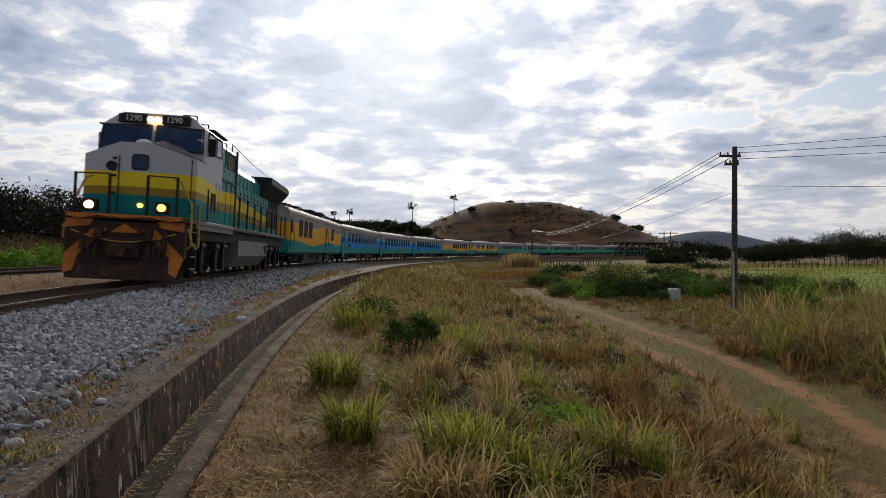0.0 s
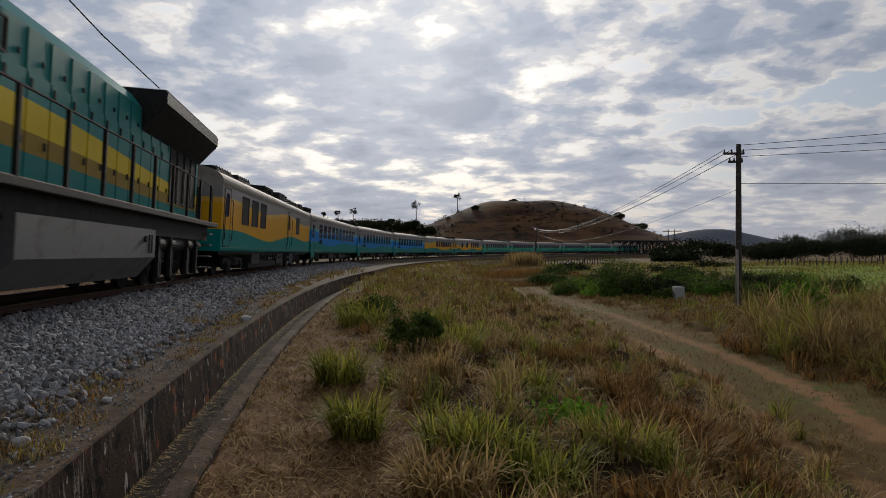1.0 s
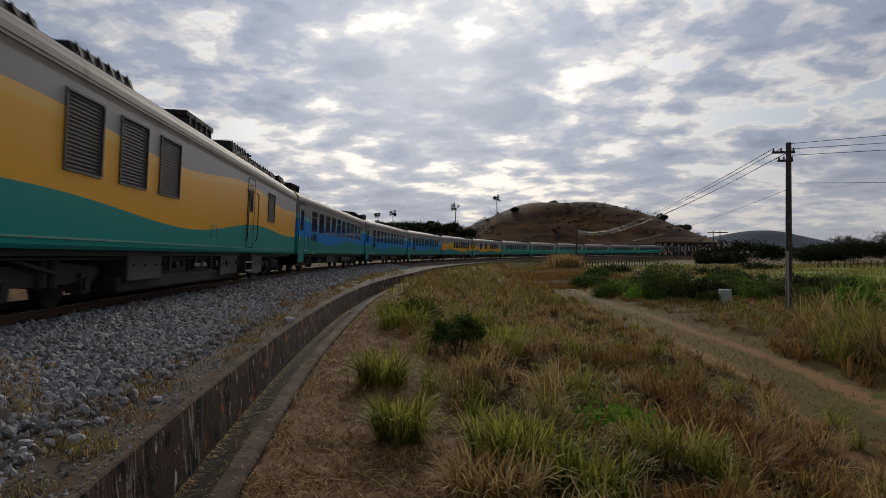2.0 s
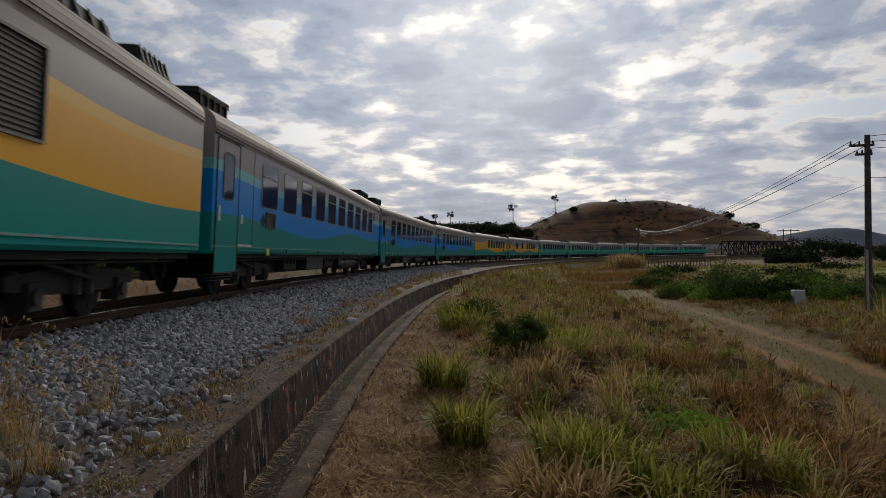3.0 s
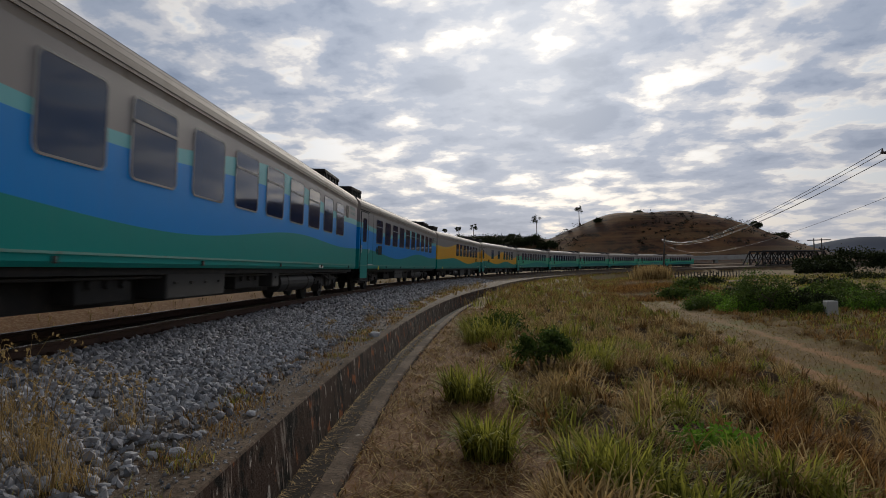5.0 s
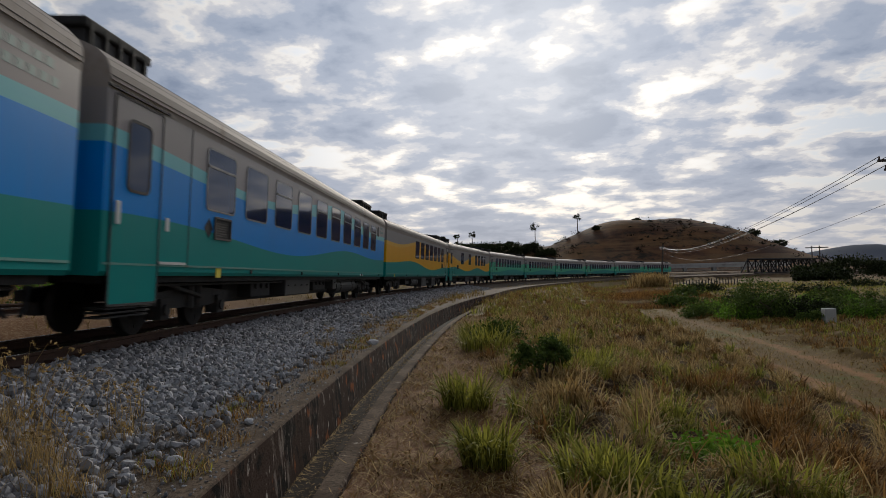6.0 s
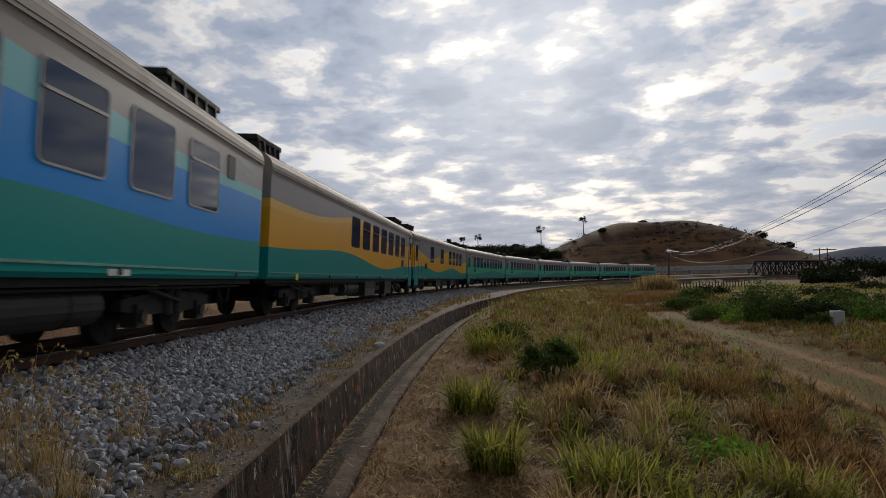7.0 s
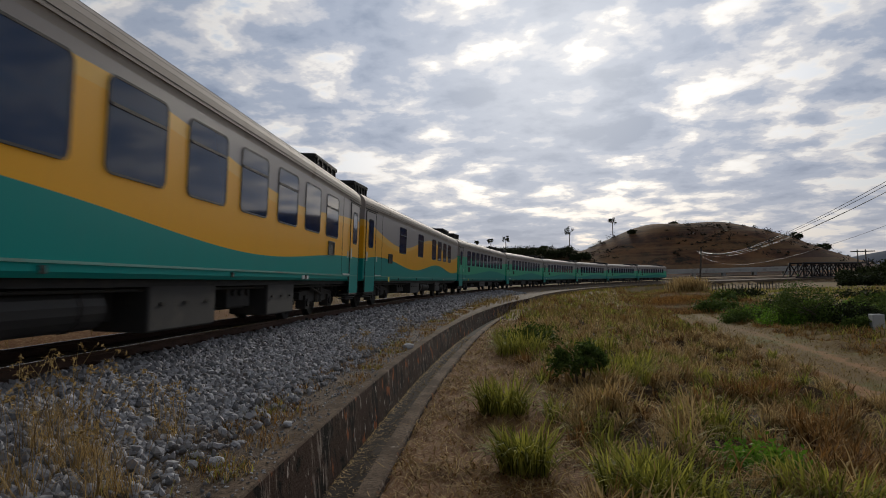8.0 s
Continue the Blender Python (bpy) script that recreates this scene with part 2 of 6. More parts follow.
YELLOW_MARK = mat("yellow_marker", (0.75, 0.62, 0.05), 0.5, 0.0, 10, 0.1, 0.0)
FADED = mat("faded_green_lettering", (0.17, 0.27, 0.25), 0.6, 0.0, 10, 0.2, 0.0)
WHITE_MARK = mat("faded_white_paint", (0.6, 0.62, 0.6), 0.5, 0.0, 10, 0.15, 0.0)


def glass():
    m = Nodes("tinted_window_glass")
    col = m.mix(m.noise(0.35, 2), (0.004, 0.016, 0.05), (0.012, 0.036, 0.10))
    m.bump(m.noise(0.8, 2), 0.03, 0.02)
    return m.done(col, 0.05, 0.0, 0.24)


GLASS = glass()


def earth():
    """Ground: trodden straw-covered soil, pasture and bare wheel tracks."""
    m = Nodes("ground_soil_and_grass")
    geo = m.node("ShaderNodeNewGeometry").outputs["Position"]
    sep = m.node("ShaderNodeSeparateXYZ")
    m.link(geo, sep.inputs[0])
    x, y = sep.outputs["X"], sep.outputs["Y"]
    fine, coarse, broad = m.noise(26, 6, 0.7, geo), m.noise(2.2, 6, 0.65, geo), m.noise(0.16, 5, 0.6, geo)
    straw = m.noise(40, 4, 0.7, geo, (1.0, 0.2, 1.0), 1.5)
    soil = m.mix(coarse, (0.12, 0.052, 0.022), (0.24, 0.118, 0.052))
    soil = m.mix(m.span(straw, 0.45, 0.7), soil, (0.38, 0.27, 0.15))
    soil = m.mix(m.math("MULTIPLY", m.span(fine, 0.5, 0.75), 0.5), soil, (0.07, 0.045, 0.03))
    dry = m.mix(coarse, (0.085, 0.050, 0.017), (0.18, 0.115, 0.036))
    green = m.mix(fine, (0.06, 0.068, 0.014), (0.15, 0.15, 0.032))
    turf = m.mix(m.span(m.math("ADD", m.math("MULTIPLY", broad, 0.6), m.math("MULTIPLY", coarse, 0.4)), 0.48, 0.66), dry, green)
    # pasture starts past the path
    past = m.span(m.math("ADD", x, m.math("MULTIPLY", y, 0.02)), 2.2, 4.4)
    past = m.math("MAXIMUM", past, m.span(y, 20, 34))
    col = m.mix(past, soil, turf)
    # dark bank earth, with the shade between grass clumps painted in
    bank_shade = m.node("ShaderNodeAttribute")
    bank_shade.attribute_name = "bank"
    col = m.mix(bank_shade.outputs["Fac"], col, m.mix(coarse, (0.030, 0.017, 0.009), (0.085, 0.05, 0.024)))
    lawn = m.math("MULTIPLY", m.math("MULTIPLY", m.span(m.math("SUBTRACT", x, m.math("MULTIPLY", y, 0.40)), 1.0, 5.0), m.span(y, 27, 40)), m.math("SUBTRACT", 1.0, m.span(y, 112, 120)))
    col = m.mix(m.math("MULTIPLY", lawn, m.span(broad, 0.35, 0.5)), col, m.mix(coarse, (0.12, 0.19, 0.02), (0.22, 0.30, 0.05)))
    # two bare wheel tracks
    wob = m.math("MULTIPLY", m.math("SUBTRACT", m.noise(0.25, 3, 0.5, geo), 0.5), 1.1)
    way = m.node("ShaderNodeAttribute")
    way.attribute_name = "road"
    rx = m.math("ADD", way.outputs["Fac"], wob)
    lane = m.math("ABSOLUTE", m.math("SUBTRACT", m.math("ABSOLUTE", rx), 0.85))
    bare = m.math("SUBTRACT", 1.0, m.span(m.math("ADD", lane, m.math("MULTIPLY", m.math("SUBTRACT", coarse, 0.5), 0.9)), 0.08, 0.36))
    bare = m.math("MULTIPLY", bare, m.math("SUBTRACT", 1.0, m.math("MULTIPLY", m.span(y, 15, 44), 0.72)))
    bare = m.math("MULTIPLY", bare, m.math("SUBTRACT", 1.0, m.span(y, 50, 80)))
    col = m.mix(bare, col, m.mix(fine, (0.20, 0.10, 0.04), (0.34, 0.185, 0.08)))
    # the far hill: red-brown dry pasture with scrub
    far = m.span(y, 200, 330)
    hill = m.mix(m.span(m.noise(0.03, 8, 0.7, geo), 0.40, 0.62), (0.040, 0.015, 0.007), (0.125, 0.058, 0.02))
    hill = m.mix(m.span(m.noise(0.09, 7, 0.8, geo, (1, 0.5, 1.6)), 0.5, 0.62), hill, (0.014, 0.010, 0.005))
    hill = m.mix(m.math("MULTIPLY", m.span(m.noise(0.05, 3, 0.5, geo, (0.22, 0.22, 7.0)), 0.5, 0.6), 0.4), hill, (0.15, 0.09, 0.036))
    col = m.mix(far, col, hill)
    # far range: air haze painted in as a dark blue, by distance
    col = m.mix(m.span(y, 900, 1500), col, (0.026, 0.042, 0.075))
    m.bump(m.math("ADD", m.math("MULTIPLY", straw, 0.5), m.math("MULTIPLY", fine, 0.6)), 0.7, 0.05)
    return m.done(col, 0.95, 0.0, 0.15)


EARTH = earth()


def grit():
    """Dusty ballast dirt between the stones and the wall."""
    m = Nodes("ballast_dirt")
    geo = m.node("ShaderNodeNewGeometry").outputs["Position"]
    a, b = m.noise(30, 5, 0.7, geo), m.noise(3, 5, 0.6, geo)
    col = m.mix(b, (0.075, 0.052, 0.036), (0.145, 0.108, 0.076))
    col = m.mix(m.span(a, 0.5, 0.7), col, (0.21, 0.18, 0.15))
    m.bump(a, 0.8, 0.04)
    return m.done(col, 0.95, 0.0, 0.15)


def stone():
    m = Nodes("ballast_stone")
    info = m.node("ShaderNodeNewGeometry").outputs["Random Per Island"]
    col = m.mix(info, (0.12, 0.12, 0.125), (0.43, 0.425, 0.43))
    col = m.mix(m.math("MULTIPLY", m.span(m.noise(14, 4, 0.6), 0.5, 0.75), 0.5), col, (0.22, 0.17, 0.13))
    m.bump(m.noise(60, 3), 0.4, 0.01)
    return m.done(col, 0.85, 0.0, 0.3)


def concrete():
    """Old mould-blackened concrete with pale scars, rust and streaks running down."""
    m = Nodes("mouldy_concrete")
    geo = m.node("ShaderNodeNewGeometry")
    p, up = geo.outputs["Position"], m.node("ShaderNodeSeparateXYZ")
    m.link(geo.outputs["Normal"], up.inputs[0])
    a, b = m.noise(1.4, 6, 0.65, p), m.noise(22, 5, 0.7, p)
    base = m.mix(m.math("ADD", m.math("MULTIPLY", b, 0.5), m.math("MULTIPLY", m.noise(3.5, 5, 0.7, p), 0.5)), (0.004, 0.003, 0.003), (0.085, 0.05, 0.034))
    streak = m.math("MULTIPLY", m.span(m.noise(5, 6, 0.8, p, (2.6, 2.6, 0.4), 0.8), 0.52, 0.62), m.span(a, 0.44, 0.58))
    chips = m.span(m.noise(9, 6, 0.7, p, (1, 1, 0.45)), 0.61, 0.66)
    col = m.mix(m.span(m.noise(1.1, 4, 0.6, p, (1, 1, 1.6)), 0.42, 0.6), base, (0.05, 0.03, 0.022))
    col = m.mix(m.span(m.noise(2.7, 5, 0.7, p), 0.5, 0.6), col, (0.006, 0.005, 0.005))
    col = m.mix(m.math("MULTIPLY", streak, 0.75), col, (0.30, 0.25, 0.21))
    col = m.mix(chips, col, (0.42, 0.37, 0.32))
    col = m.mix(m.span(m.noise(3.1, 3, 0.5, p), 0.62, 0.68), col, (0.26, 0.085, 0.03))
    top = m.mix(m.span(a, 0.35, 0.65), (0.075, 0.052, 0.036), (0.17, 0.125, 0.088))
    top = m.mix(m.span(b, 0.48, 0.62), top, (0.055, 0.042, 0.03))
    top = m.mix(m.span(m.noise(7, 5, 0.7, p), 0.62, 0.68), top, (0.34, 0.3, 0.25))
    col = m.mix(m.span(up.outputs["Z"], 0.5, 0.9), col, top)
    m.bump(m.math("ADD", b, m.math("MULTIPLY", a, 0.6)), 0.6, 0.03)
    return m.done(col, 0.95, 0.0, 0.05)


GRIT, STONE, CONCRETE = grit(), stone(), concrete()

# ---- mesh helpers ----


def part(name, bm, material, parent=None, label=""):
    """Links a bmesh as one mesh object under a thing or part."""
    me = bpy.data.meshes.new(name)
    bm.to_mesh(me)
    bm.free()
    me.materials.append(material)
    ob = new(name, me)
    ob.parent = parent
    if label:
        ob["label"] = label
    return ob


def again(ob, m, parent=None):
    """Another object on the same mesh, at the pose m under the same parent."""
    o = new(ob.name, ob.data)
    o.parent = parent or ob.parent
    o.matrix_basis = m
    return o


def arrays(name, verts, faces, material, parent=None, smooth=False):
    """A mesh from numpy arrays of points and of quads or triangles."""
    me = bpy.data.meshes.new(name)
    n, k = faces.shape
    me.vertices.add(len(verts))
    me.vertices.foreach_set("co", np.ascontiguousarray(verts, np.float32).ravel())
    me.loops.add(n * k)
    me.loops.foreach_set("vertex_index", np.ascontiguousarray(faces, np.int32).ravel())
    me.polygons.add(n)
    me.polygons.foreach_set("loop_start", np.arange(0, n * k, k, dtype=np.int32))
    me.polygons.foreach_set("use_smooth", np.full(n, smooth))
    me.update(calc_edges=True)
    me.validate()
    me.materials.append(material)
    ob = new(name, me)
    ob.parent = parent
    return ob


def box(bm, x0, x1, y0, y1, z0, z1, bevel=0.0):
    vs = [bm.verts.new(p) for p in ((x0, y0, z0), (x1, y0, z0), (x1, y1, z0), (x0, y1, z0), (x0, y0, z1), (x1, y0, z1), (x1, y1, z1), (x0, y1, z1))]
    fs = [bm.faces.new([vs[i] for i in q]) for q in ((3, 2, 1, 0), (4, 5, 6, 7), (0, 1, 5, 4), (1, 2, 6, 5), (2, 3, 7, 6), (3, 0, 4, 7))]
    if bevel:
        es = list({e for f in fs for e in f.edges})
        bmesh.ops.bevel(bm, geom=es, offset=bevel, segments=2, profile=0.5, affect="EDGES")
    return bm


def boxed(*a, bevel=0.0):
    return box(bmesh.new(), *a, bevel=bevel)


def tube(bm, p, q, r, n=10, r2=None):
    """A capped cylinder or cone from p to q."""
    p, q = Vector(p), Vector(q)
    m = Matrix.Translation((p + q) / 2) @ (q - p).to_track_quat("Z", "Y").to_matrix().to_4x4()
    bmesh.ops.create_cone(bm, cap_ends=True, segments=n, radius1=r, radius2=r if r2 is None else r2, depth=(q - p).length, matrix=m)
    return bm


def pipe(bm, pts, r, n=6):
    for a, b in zip(pts, pts[1:]):
        tube(bm, a, b, r, n)
    return bm


def prism(bm, outline, y0, y1, axis="y"):
    """An outline of (x, z) drawn out from y0 to y1 (or of (y, z) drawn out along x)."""
    mk = (lambda a, b, c: (a, c, b)) if axis == "y" else (lambda a, b, c: (c, a, b))
    lo = [bm.verts.new(mk(a, b, y0)) for a, b in outline]
    hi = [bm.verts.new(mk(a, b, y1)) for a, b in outline]
    n = len(outline)
    for i in range(n):
        bm.faces.new((lo[i], lo[(i + 1) % n], hi[(i + 1) % n], hi[i]))
    bm.faces.new(lo[::-1])
    bm.faces.new(hi)
    bmesh.ops.recalc_face_normals(bm, faces=bm.faces[:])
    return bm


def rounded(w, h, r, n=4):
    """Outline of a rounded oblong about the origin."""
    pts = []
    for cx, cy, a0 in ((w / 2 - r, h / 2 - r, 0), (-w / 2 + r, h / 2 - r, 90), (-w / 2 + r, -h / 2 + r, 180), (w / 2 - r, -h / 2 + r, 270)):
        for k in range(n + 1):
            a = radians(a0 + 90 * k / n)
            pts.append((cx + r * math.cos(a), cy + r * math.sin(a)))
    return pts


def panel(x, y, z, w, h, r, depth, side=1):
    """A rounded plate on the side wall at x, centred at (y, z), standing out by depth."""
    return prism(bmesh.new(), [(y + a, z + b) for a, b in rounded(w, h, r)], x, x + side * depth, "x")


def ring(x, y, z, w, h, r, band, depth, side=1):
    """A rounded frame on the side wall."""
    bm = bmesh.new()
    o, i = rounded(w, h, r), rounded(w - 2 * band, h - 2 * band, max(r - band, 0.01))
    n = len(o)
    v = [[bm.verts.new((xx, y + a, z + b)) for a, b in line] for xx, line in ((x, o), (x + side * depth, o), (x + side * depth, i), (x, i))]
    for a, b in ((0, 1), (1, 2), (2, 3)):
        for k in range(n):
            bm.faces.new((v[a][k], v[a][(k + 1) % n], v[b][(k + 1) % n], v[b][k]))
    bmesh.ops.recalc_face_normals(bm, faces=bm.faces[:])
    return bm


def strip(name, ss, outline, material, parent=None, base=None):
    """An outline of (u, z) swept along the track over the stations ss; base(s) adds to u."""
    k = len(outline)
    rows = []
    for u, z, *own in outline:
        uu = u + (own[0](ss) if own else base(ss) if base else 0)
        rows.append(np.stack(beside(ss, uu, z), 1))
    v = np.stack(rows, 1).reshape(-1, 3)
    n = len(ss)
    i, j = np.meshgrid(np.arange(n - 1), np.arange(k), indexing="ij")
    a, b = i * k + j, i * k + (j + 1) % k
    f = np.stack([a, b, b + k, a + k], -1).reshape(-1, 4)
    return arrays(name, v, f, material, parent)


# ---- ground ----
def grown(start, first, factor, stop):
    out, d = [start], first
    while out[-1] < stop:
        out.append(out[-1] + d)
        d *= factor
    return out


def ground():
    xs = np.array([-v for v in grown(13, 0.3, 1.07, 3500)][::-1] + list(np.arange(-12.8, 8, 0.16)) + grown(8.05, 0.2, 1.045, 3500))
    ys = np.array([-v for v in grown(4, 0.4, 1.16, 3500)][::-1] + list(np.arange(-3.6, 26, 0.2)) + grown(26.1, 0.25, 1.028, 4200))
    x, y = [g.ravel() for g in np.meshgrid(xs, ys, indexing="xy")]
    z = ground_z(x, y)
    nx, ny = len(xs), len(ys)
    i, j = np.meshgrid(np.arange(nx - 1), np.arange(ny - 1), indexing="xy")
    a = (j * nx + i).ravel()
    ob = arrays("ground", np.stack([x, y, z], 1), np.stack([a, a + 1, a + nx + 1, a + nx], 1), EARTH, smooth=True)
    att = ob.data.attributes.new("road", "FLOAT", "POINT")
    att.data.foreach_set("value", (x - road_x(y)).astype(np.float32))
    s, u = along(x, y)
    # mask of the bank, where the soil colour is darkened for shade under grass
    att = ob.data.attributes.new("bank", "FLOAT", "POINT")
    att.data.foreach_set("value", (step(u, 6.2, 7.4) * step(5.9 - x, 0, 1.2) * (1 - step(y, 30, 60))).astype(np.float32))
    return tagged(ob, "straw-strewn soil, rough pasture and distant dry hills, the farthest painted haze-blue", "ground", kind="structure")


ground()

# ---- the line: stone bed, rails, sleepers, wall and kerb ----
SS = np.concatenate([np.arange(-140, -4, 2.0), np.arange(-4, 40, 0.4), np.arange(40, 420, 2.0)])
bed = strip("ballast_bed", SS, [(-2.55, -0.5), (-1.5, -0.12), (-1.0, -0.08), (1.0, -0.19), (1.3, -0.24), (2.95, -0.53), (-0.45, -0.555, wall_u), (-0.02, -0.562, wall_u), (-0.02, -1.3, wall_u), (-2.55, -1.3)], GRIT)
tagged(bed, "dusty grey ballast bed under the railway track", "ballast", kind="structure")


def rail_line(name, u, z, label, cat):
    hub = new(name)
    tagged(hub, label, cat, kind="structure")
    for side, lift in ((-1, CANT), (1, 0.0)):
        c = u + side * GAUGE / 2
        zz = z + lift
        prof = [(-0.034, 0.0), (-0.034, -0.036), (-0.009, -0.05), (-0.009, -0.13), (-0.068, -0.15), (-0.068, -0.16), (0.068, -0.16), (0.068, -0.15), (0.009, -0.13), (0.009, -0.05), (0.034, -0.036), (0.034, 0.0)]
        strip("rail", SS, [(c + a, zz - 0.004 + b) for a, b in prof], RAIL_SIDE, hub)
        strip("rail_head", SS, [(c - 0.03, zz - 0.003), (c + 0.03, zz - 0.003), (c + 0.03, zz), (c - 0.03, zz)], RAIL_TOP, hub)
    return hub


TRACK = rail_line("railway_track", 0.0, 0.0, "rusty metre-gauge railway track with polished rail heads", "railway track")
TRACK2 = rail_line("railway_track", -4.5, 0.36, "parallel railway track on dusty ground behind the train", "railway track")

WALL_S = np.concatenate([np.arange(-6, 30, 0.35), np.arange(30, 52, 1.0)])
wall = strip("retaining_wall", WALL_S, [(-0.2, -0.545), (-0.015, -0.55), (0.0, -0.565), (0.05, -1.35), (-0.2, -1.35)], CONCRETE, base=wall_u)
tagged(wall, "low mould-blackened concrete retaining wall beside the ballast", "retaining wall", kind="structure")
kerb = strip("drain_kerb", WALL_S[WALL_S < 34], [(0.0, -0.97), (0.01, -0.955), (0.18, -0.955), (0.2, -0.975), (0.2, -1.25), (0.0, -1.25)], CONCRETE, base=curb_u)
tagged(kerb, "thin weathered concrete kerb of the drain below the wall", "kerb", kind="structure")


DRAIN_DIRT = mat("dark_drain_silt", (0.020, 0.014, 0.010), 0.95, 0.0, 5.0, 0.5, 0.5, (0.055, 0.04, 0.028), 0.1)
drain = strip("drain_bed", WALL_S[WALL_S < 34], [(0.02, -1.17, wall_u), (0.01, -1.165, curb_u), (0.01, -1.3, curb_u), (0.02, -1.3, wall_u)], DRAIN_DIRT)
tagged(drain, "dark silted bed of the drain below the wall", "drain", kind="structure")

# ---- the train ----
CAR, FIRST, SPEED = 24.3, 40.1, 17.8   # pitch of the cars, front of the first car, metres a second
HALF = 11.2


def wheelset(r, hub, y, name="wheelset"):
    bm = bmesh.new()
    for s in (-1, 1):
        c = s * GAUGE / 2
        tube(bm, (c - 0.06, 0, 0), (c + 0.06, 0, 0), r, 20)
        tube(bm, (c - s * 0.06, 0, 0), (c - s * 0.085, 0, 0), r + 0.025, 20)
        tube(bm, (c + s * 0.06, 0, 0), (c + s * 0.075, 0, 0), r * 0.45, 12)
        for k in range(4):
            a = k * math.pi / 2
            tube(bm, (c + s * 0.06, r * 0.68 * math.cos(a), r * 0.68 * math.sin(a)), (c + s * 0.067, r * 0.68 * math.cos(a), r * 0.68 * math.sin(a)), r * 0.1, 8)
    tube(bm, (-GAUGE / 2 - 0.25, 0, 0), (GAUGE / 2 + 0.25, 0, 0), 0.07, 8)
    ob = part(name, bm, STEEL_DARK, hub, "dark greasy steel wheels on their axle")
    ob.location = (0, y, r)
    return ob


def bogie(car, y, base, r, axles=2):
    bm = bmesh.new()
    for s in (-1, 1):
        x = s * 0.98
        prism(bm, [(y - base * 0.72, 0.50), (y - base * 0.72, 0.66), (y - base * 0.3, 0.74), (y + base * 0.3, 0.74), (y + base * 0.72, 0.66), (y + base * 0.72, 0.50), (y + base * 0.3, 0.42), (y - base * 0.3, 0.42)], x - 0.07, x + 0.07, "x")
        for e in (-1, 1):
            box(bm, x - 0.11, x + 0.13, y + e * base / 2 - 0.15, y + e * base / 2 + 0.15, r - 0.16, r + 0.17)
            tube(bm, (x + 0.13, y + e * base / 2, r), (x + 0.17, y + e * base / 2, r), 0.1, 10)
            for d in (-0.26, 0.26):
                tube(bm, (x, y + e * base / 2 + d, 0.48), (x, y + e * base / 2 + d, 0.72), 0.075, 8)
        tube(bm, (x + 0.05, y - 0.16, 0.4), (x + 0.05, y - 0.16, 0.86), 0.11, 10)
        tube(bm, (x + 0.05, y + 0.16, 0.4), (x + 0.05, y + 0.16, 0.86), 0.11, 10)
        tube(bm, (x + 0.16, y - base * 0.5, 0.82), (x + 0.16, y + 0.1, 0.6), 0.035, 6)
    box(bm, -1.0, 1.0, y - 0.22, y + 0.22, 0.55, 0.82)
    b = part("bogie", bm, STEEL_DARK, car, "dark greasy cast-steel bogie")
    for e in (-1, 1):
        wheelset(r, b, y + e * base / 2)
    return b


def shell(z0, z1, w, y0, y1, n=9):
    """Car body: straight sides and a cambered top, rounded towards the ends."""
    bm = bmesh.new()
    pts = [(w - 0.05, z0), (w, z0 + 0.06), (w, z1)]
    pts = pts + [(-a, b) for a, b in reversed(pts)]
    prism(bm, pts, y0, y1)
    return bm


ROOF_LINE = [(1.42, 3.3), (1.435, 3.45), (1.425, 3.56), (1.38, 3.66), (1.24, 3.79), (0.98, 3.905), (0.6, 4.0), (0.0, 4.05)]


def roof_shell(y0, y1):
    bm = bmesh.new()
    pts = ROOF_LINE + [(-a, b) for a, b in ROOF_LINE[-2::-1]]
    prism(bm, pts, y0, y1)
    return bm


def window(car, y, z, w, h, split=True, frame_mat=None):
    f = part("window", ring(1.42, y, z, w, h, 0.12, 0.03, 0.012), frame_mat or ALU, car)
    part("pane", panel(1.421, y, z, w - 0.06, h - 0.06, 0.08, 0.006), GLASS, f)
    if split:
        part("transom", boxed(1.427, 1.442, y - w / 2 + 0.05, y + w / 2 - 0.05, z + h * 0.2 - 0.02, z + h * 0.2 + 0.02), frame_mat or ALU, f)
    return f


def grab(car, y, z0, z1):
    return part("grab_rail", pipe(bmesh.new(), [(1.43, y, z0), (1.5, y, z0 + 0.06), (1.5, y, z1 - 0.06), (1.43, y, z1)], 0.016), STEEL_DARK, car)


def louvre(name, car, y, z, w, h, n=9, x=1.42, material=None):
    v = part(name, ring(x, y, z, w, h, 0.03, 0.035, 0.025), material or GREY_TANK, car)
    part("backing", panel(x + 0.001, y, z, w - 0.06, h - 0.06, 0.02, 0.004), BLACK, v)
    for k in range(n):
        zz = z - h / 2 + 0.05 + (h - 0.1) * (k + 0.5) / n
        bm = prism(bmesh.new(), [(x + 0.006, zz + 0.014), (x + 0.010, zz - 0.016), (x + 0.012, zz - 0.014), (x + 0.008, zz + 0.016)], y - w / 2 + 0.035, y + w / 2 - 0.035)
        part("slat", bm, material or BLACK, v)
    return v


